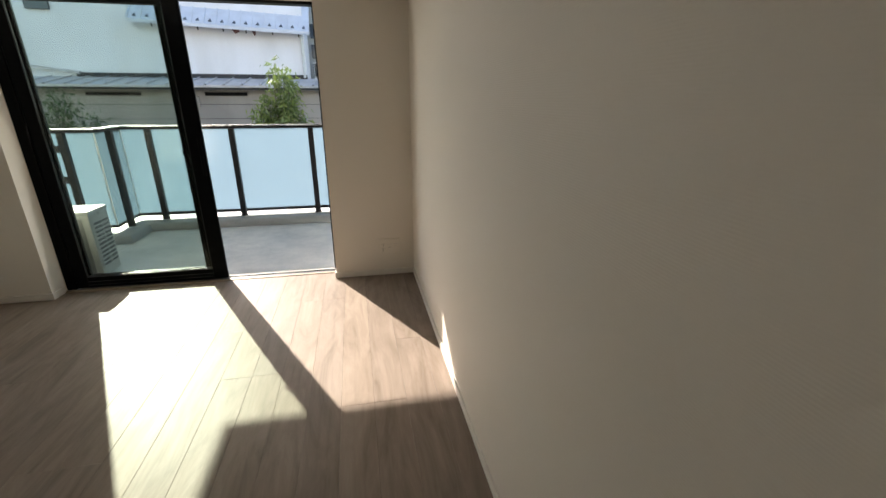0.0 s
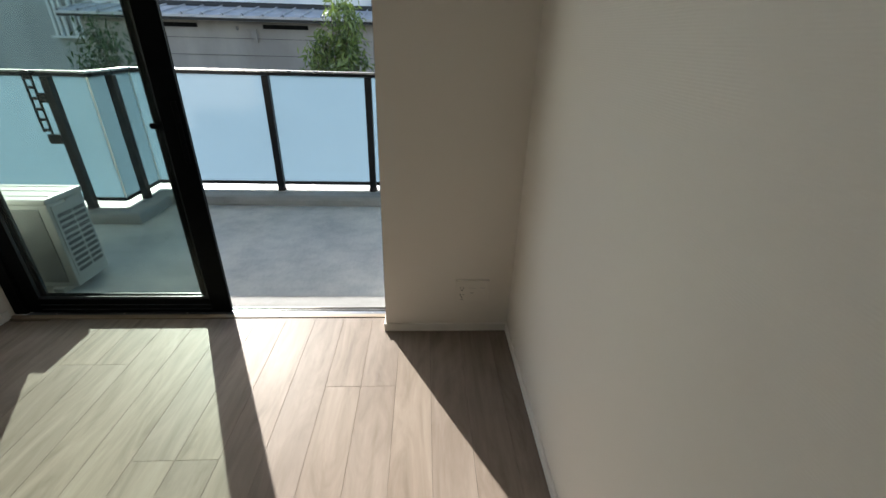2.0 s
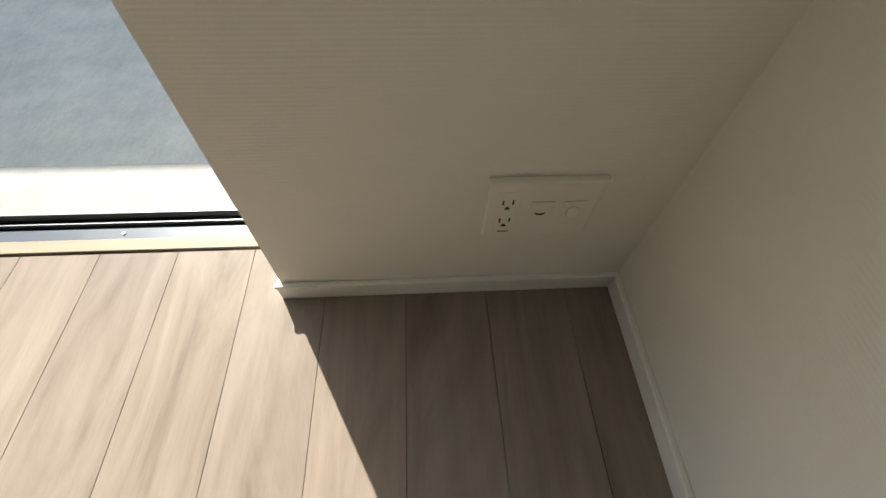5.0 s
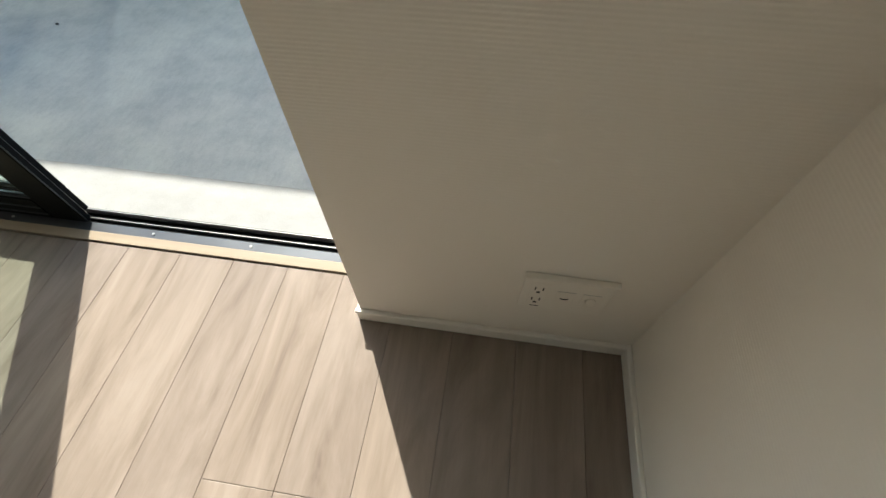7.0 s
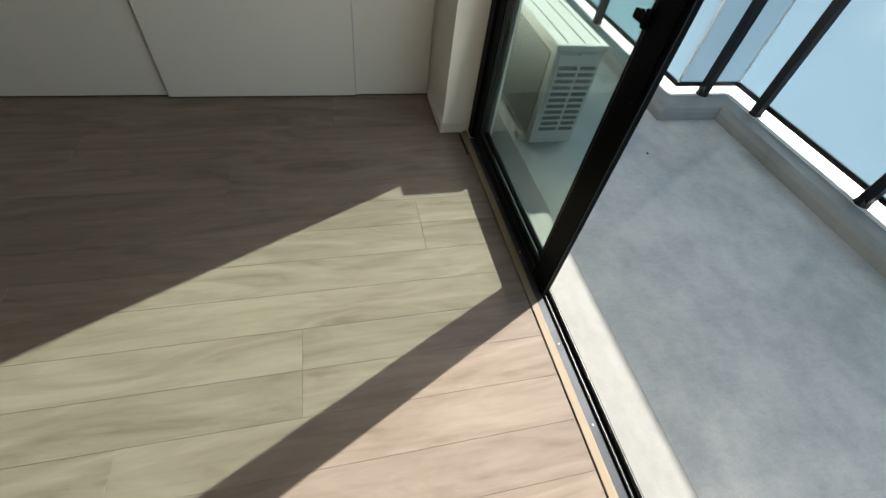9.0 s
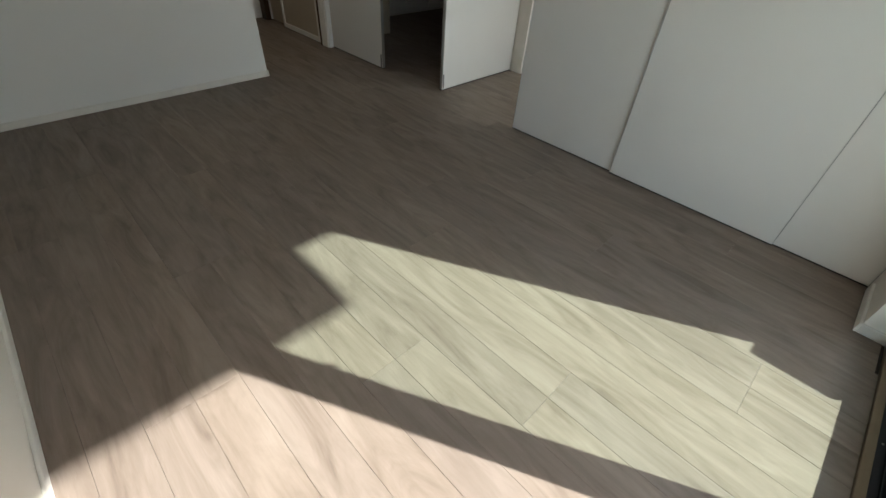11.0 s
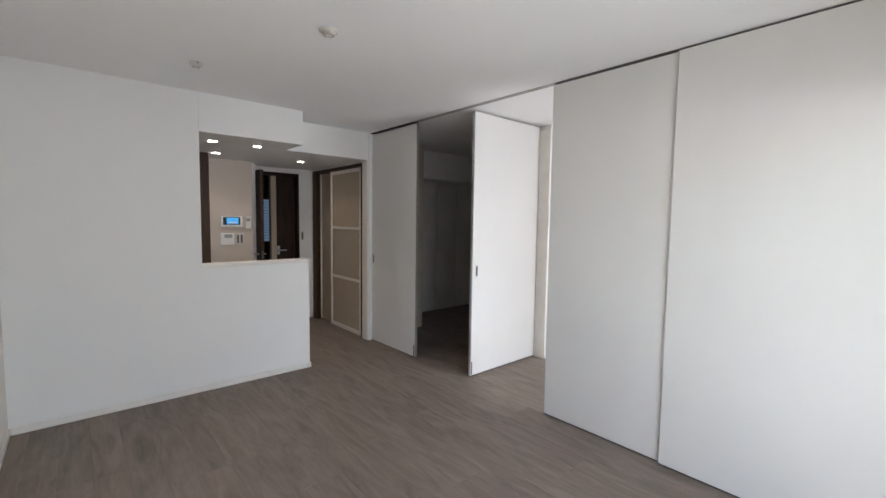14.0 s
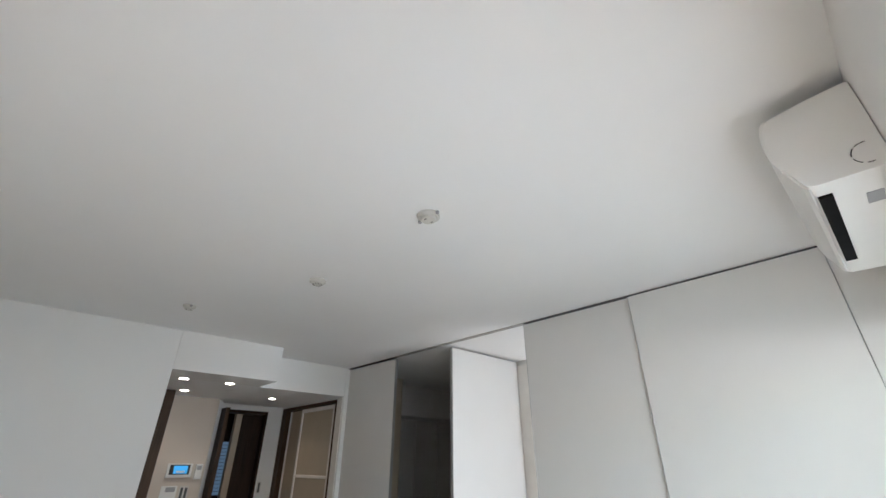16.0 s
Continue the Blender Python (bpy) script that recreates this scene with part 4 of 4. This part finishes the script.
# low shed
sh = thing("shed", (-3.5, 9.5, -3.2), "low shed with beige siding and a weathered ribbed metal roof", "building")
part("wall", box(B(), -8.0, 4.0, 9.05, 12.0, -3.2, 1.60), M_SHEDWALL, sh)
b = B()
for z in (0.2, 0.55, 0.9, 1.25):
    box(b, -8.0, 4.0, 9.04, 9.052, z, z + 0.008)
part("siding_joint", b, M_MOULD, sh, "thin dark siding joints")
EZ, RZ = 1.70, 1.93
roof = part("roof", prism(B(), [(8.75, EZ - 0.05), (8.75, EZ), (10.02, RZ), (10.02, RZ - 0.06)], -8.28, 4.2, "x"), M_ROOF2, sh)
part("eave_fascia", box(B(), -8.28, 4.2, 8.78, 8.81, EZ - 0.10, EZ - 0.045), M_MOULD, sh, "dark fascia under the eave")
b = B()
k = 0
x = -8.25
while x < 4.2:
    prism(b, [(8.74, EZ + 0.0), (8.74, EZ + 0.035), (10.02, RZ + 0.035), (10.02, RZ)], x - 0.012, x + 0.012, "x")
    x += 0.43
part("roof_rib", b, M_ROOF2, roof, "standing seams of the shed roof")
x = -8.25
while x < 4.2:
    part("snow_guard", prism(B(), [(x - 0.04, EZ), (x, EZ + 0.05), (x + 0.04, EZ)], 8.77, 8.80, "y"), M_MOULD, roof, "dark snow guard on the eave")
    x += 0.43
part("vent_slot", box(B(), -4.05, -3.05, 9.03, 9.06, 1.46, 1.545), M_CAVITY, sh, "long dark vent under the eave")
part("vent_slot", box(B(), -6.7, -5.5, 9.03, 9.06, 1.46, 1.545), M_CAVITY, sh, "long dark vent under the eave")
part("bracket", box(B(), -4.62, -4.60, 8.9, 9.05, 1.42, 1.5), M_SHEDWALL, sh, "small wall bracket")
part("bracket", prism(B(), [(-4.42, 1.45), (-4.2, 1.45), (-4.2, 1.18)], 8.98, 9.05, "y"), M_SHEDWALL, sh, "triangular wall bracket")

# white house behind
hs = thing("house", (-4.0, 12.0, -3.2), "white rendered house with a pale blue ribbed metal roof", "building")
part("wall", box(B(), -7.25, -1.60, 10.0, 14.0, -3.2, 5.0), M_WHITEWALL, hs)
part("window", box(B(), -7.95, -7.45, 9.9, 9.97, 3.42, 4.2, 0.004), M_DARKGLASS, hs, "small dark window")
part("flashing", box(B(), -7.25, -1.60, 9.94, 10.0, 1.90, 2.02, 0.003), M_MOULD, hs, "dark flashing along the wall foot")
hr = part("roof", prism(B(), [(9.62, 3.02), (9.62, 3.07), (11.6, 5.25), (11.6, 5.20)], -5.72, -1.42, "x"), M_ROOF, hs)
b = B()
x = -5.68
while x < -1.42:
    prism(b, [(9.62, 3.07), (9.62, 3.10), (11.6, 5.28), (11.6, 5.25)], x - 0.01, x + 0.01, "x")
    if x + 0.14 < -1.45:
        part("snow_guard", tube(B(), (x + 0.14, 9.68, 3.135), (x + 0.14, 9.75, 3.21), 0.048, 0.012, 6), M_GUARD, hr, "small grey snow guard above the eave")
    x += 0.285
part("roof_rib", b, M_ROOF, hr, "standing seams")
part("gutter_trim", box(B(), -5.72, -1.42, 9.60, 9.625, 2.99, 3.07), M_ROOF, hs, "pale eave trim")
for x in (-5.2, -4.7, -4.15, -3.55, -3.0, -2.35, -1.7):
    part("gutter_hook", box(B(), x - 0.015, x + 0.015, 9.7, 9.72, 2.93, 3.02), M_MOULD, hs, "small dark hook under the eave")
part("rusted_sheet", prism(B(), [(-3.36, 3.02), (-3.14, 3.02), (-3.17, 2.95), (-3.26, 2.90)], 9.66, 9.70, "y"), M_RUST, hs, "peeling rusty sheet under the eave")
part("rusted_sheet", prism(B(), [(-2.87, 3.02), (-2.75, 3.02), (-2.79, 2.87)], 9.66, 9.70, "y"), M_RUST, hs, "peeling rusty sheet under the eave")
tube_ = B()
tube(tube_, (-1.66, 9.93, 1.95), (-1.66, 9.93, 3.0), 0.035, 0.035, 10)
part("downpipe", tube_, M_PIPE, hs, "slim pale downpipe")
part("wall", box(B(), -1.60, 4.0, 11.2, 14.0, -3.2, 5.0), M_GREYWALL, hs, "set-back grey wall")
for z in (2.05, 2.55, 3.1):
    part("window", box(B(), -1.5, -0.2, 11.12, 11.2, z, z + 0.38, 0.004), M_DARKGLASS, hs, "dark window")
b = B()
for k in range(9):
    box(b, -1.48 + k * 0.12, -1.46 + k * 0.12, 11.0, 11.02, 1.95, 2.4)
box(b, -1.5, -0.4, 10.99, 11.03, 2.4, 2.43)
part("window_rail", b, M_PIPE, hs, "pale window rail")

# the roof is not quite level: it falls towards the east
for ob_ in hs.children_recursive:
    if ob_.name.split(".")[0] in ("roof", "roof_rib", "snow_guard", "gutter_trim", "gutter_hook", "rusted_sheet"):
        for v_ in ob_.data.vertices:
            v_.co.z += 0.042 * (-1.42 - v_.co.x)

# return of the white house and the grey wall at its side
hw = thing("side_building", (-10.0, 12.0, -3.2), "grey building with a white corner and grey pipes", "building")
bm = B()
prism(bm, [(-7.25, 10.0), (-8.22, 9.94), (-8.22, 14.0), (-7.25, 14.0)], -3.2, 5.0, "z")
part("wall", bm, M_WHITEWALL, hw, "white rendered corner")
part("wall", box(B(), -16, -8.22, 10.3, 14.0, -3.2, 5.0), M_GREYWALL, hw, "grey rendered wall")


def pipe(pts, r, nm="pipe"):
    b = B()
    for a, c_ in zip(pts, pts[1:]):
        tube(b, a, c_, r, r, 10)
    for p_ in pts[1:-1]:
        bmesh.ops.create_icosphere(b, subdivisions=1, radius=r * 1.08, matrix=Matrix.Translation(p_))
    part(nm, b, M_PIPE, hw)


yp = 10.22
pipe([(-8.29, 9.86, 4.9), (-8.29, 9.86, 1.72)], 0.05, "downpipe")
pipe([(-8.65, yp, 2.84), (-8.96, yp, 2.84), (-8.98, yp, 1.20)], 0.05)
pipe([(-8.84, yp, 2.6), (-8.84, yp, 1.20)], 0.025)
for x in (-9.45, -9.33, -9.20):
    pipe([(x, yp, 2.13), (x, yp, 1.20)], 0.045)
pipe([(-9.5, yp, 2.13), (-9.15, yp, 2.13)], 0.05)
pipe([(-16, yp, 2.20), (-8.50, yp, 2.24), (-8.47, yp, 1.75)], 0.022)
part("ledge", box(B(), -9.55, -8.5, 10.1, 10.3, 1.14, 1.20, 0.005), M_PIPE, hw, "small ledge under the pipes")
part("wall_band", prism(B(), [(-8.22, 2.13), (-8.22, 2.19), (-7.15, 2.05), (-7.15, 1.98)], 9.88, 9.99, "y"), M_ROOF2, hw, "grey pipe duct along the white corner")


def tree(name, label, x, y, z0, ztop, w, crown0, n, leafmat, seed):
    rnd = random.Random(seed)
    t_ = thing(name, (x, y, z0), label, "tree")
    b = B()
    pts = [Vector((x, y, z0)), Vector((x + 0.05, y, (z0 + crown0) / 2)), Vector((x - 0.03, y + 0.03, crown0 + 0.3))]
    tube(b, pts[0], pts[1], 0.06, 0.045, 8)
    tube(b, pts[1], pts[2], 0.045, 0.03, 8)
    tips = []
    for k in range(26):
        s_ = pts[1].lerp(pts[2], rnd.uniform(0.3, 1.0))
        ang, hgt = rnd.uniform(0, math.tau), rnd.uniform(crown0, ztop)
        f_ = (hgt - crown0) / (ztop - crown0)
        rr = w * 0.5 * (0.95 - 0.55 * f_) * rnd.uniform(0.35, 1.0)
        e_ = Vector((x + rr * math.cos(ang), y + rr * math.sin(ang), hgt))
        tube(b, s_, e_, 0.012, 0.004, 5)
        tips.append((s_, e_))
    part("trunk", b, M_BARK, t_)
    verts, faces = [], []
    for k in range(n):
        s_, e_ = rnd.choice(tips)
        q = s_.lerp(e_, 1 - 0.6 * rnd.random() ** 1.6) + Vector([rnd.gauss(0, 0.045 * w / 0.8) for _ in range(3)])
        ln, wd = rnd.uniform(0.08, 0.16), rnd.uniform(0.012, 0.020)
        dv = Vector((rnd.gauss(0, 1), rnd.gauss(0, 1), rnd.gauss(-1.1, 0.5))).normalized()
        sd = dv.cross(Vector((rnd.gauss(0, 1), rnd.gauss(0, 1), rnd.gauss(0, 1)))).normalized() * wd
        up = dv.cross(sd).normalized() * wd * 0.4
        i0 = len(verts)
        verts += [q, q + dv * ln * 0.45 + sd + up, q + dv * ln, q + dv * ln * 0.45 - sd + up, q + dv * ln * 0.5]
        faces += [(i0, i0 + 1, i0 + 4), (i0 + 1, i0 + 2, i0 + 4), (i0 + 2, i0 + 3, i0 + 4), (i0 + 3, i0, i0 + 4)]
    me = bpy.data.meshes.new("crown")
    me.from_pydata(verts, [], faces)
    me.materials.append(leafmat)
    c_ = new("crown", me)
    c_.parent = t_
    c_.matrix_parent_inverse = Matrix.Translation(t_.location).inverted()
    tagged(c_, kind="stuff")


tree("tree", "slender young tree with long bright green leaves behind the railing", -1.70, 4.85, -3.2, 1.97, 1.35, 0.3, 3000, M_LEAF, 3)
tree("tree", "bushy tree near the side building, leaves coloured dark as in shade", -5.55, 6.0, -3.2, 1.5, 1.8, 0.2, 3600, M_LEAF2, 8)

# ---- floor boards, one by one ----
fb = B()
box(fb, -6.3, 0.0, -8.6, 0.108, -0.0125, -0.0085)
FL = tagged(part("floor", fb, M_GAP), "pale oak plank floor running towards the window", kind="structure")
PW_ = 0.1532
EDGE = -0.0985
joint = {0: -1.02, 1: -1.56, 2: -0.393, 3: -1.233, 4: -0.739, 5: -1.70, 6: -0.239}
L = 1.818
cache = {}
rnd = random.Random(5)


def board(x0, x1, y0, y1):
    g = 0.0004
    w_, l_ = round(x1 - x0 - 2 * g, 4), round(y1 - y0 - 2 * g, 4)
    if (w_, l_) not in cache:
        b = B()
        e = 0.0008
        a = [b.verts.new(p_) for p_ in ((0, 0, -0.0085), (w_, 0, -0.0085), (w_, l_, -0.0085), (0, l_, -0.0085))]
        m1 = [b.verts.new(p_) for p_ in ((0, 0, -e * 0.7), (w_, 0, -e * 0.7), (w_, l_, -e * 0.7), (0, l_, -e * 0.7))]
        t1 = [b.verts.new(p_) for p_ in ((e, e, 0), (w_ - e, e, 0), (w_ - e, l_ - e, 0), (e, l_ - e, 0))]
        for i in range(4):
            j = (i + 1) % 4
            b.faces.new((a[i], a[j], m1[j], m1[i]))
            b.faces.new((m1[i], m1[j], t1[j], t1[i]))
        b.faces.new(t1)
        me = bpy.data.meshes.new("plank")
        b.to_mesh(me)
        b.free()
        me.materials.append(M_FLOOR)
        cache[(w_, l_)] = me
    ob = new("plank", cache[(w_, l_)])
    ob.location = (x0 + g, y0 + g, 0)
    ob.parent = FL


strips = [(EDGE, 0.0, 0)]
for i in range(41):
    strips.append((EDGE - (i + 1) * PW_, EDGE - i * PW_, (i + 1) // 2))
for (a, b_, c_) in strips:
    if a < -6.3:
        a = -6.3
    # columns of two planks share their end joints
    jj = joint.get(c_ - 0, None)
    off = joint[c_] if c_ in joint else -((c_ * 0.67) % L)
    ys_ = sorted({min(0.108, max(-8.6, off + n_ * L)) for n_ in range(-5, 3)} | {0.108, -8.6})
    for ya, yb in zip(ys_, ys_[1:]):
        if yb - ya > 0.02:
            board(a, b_, ya, yb)
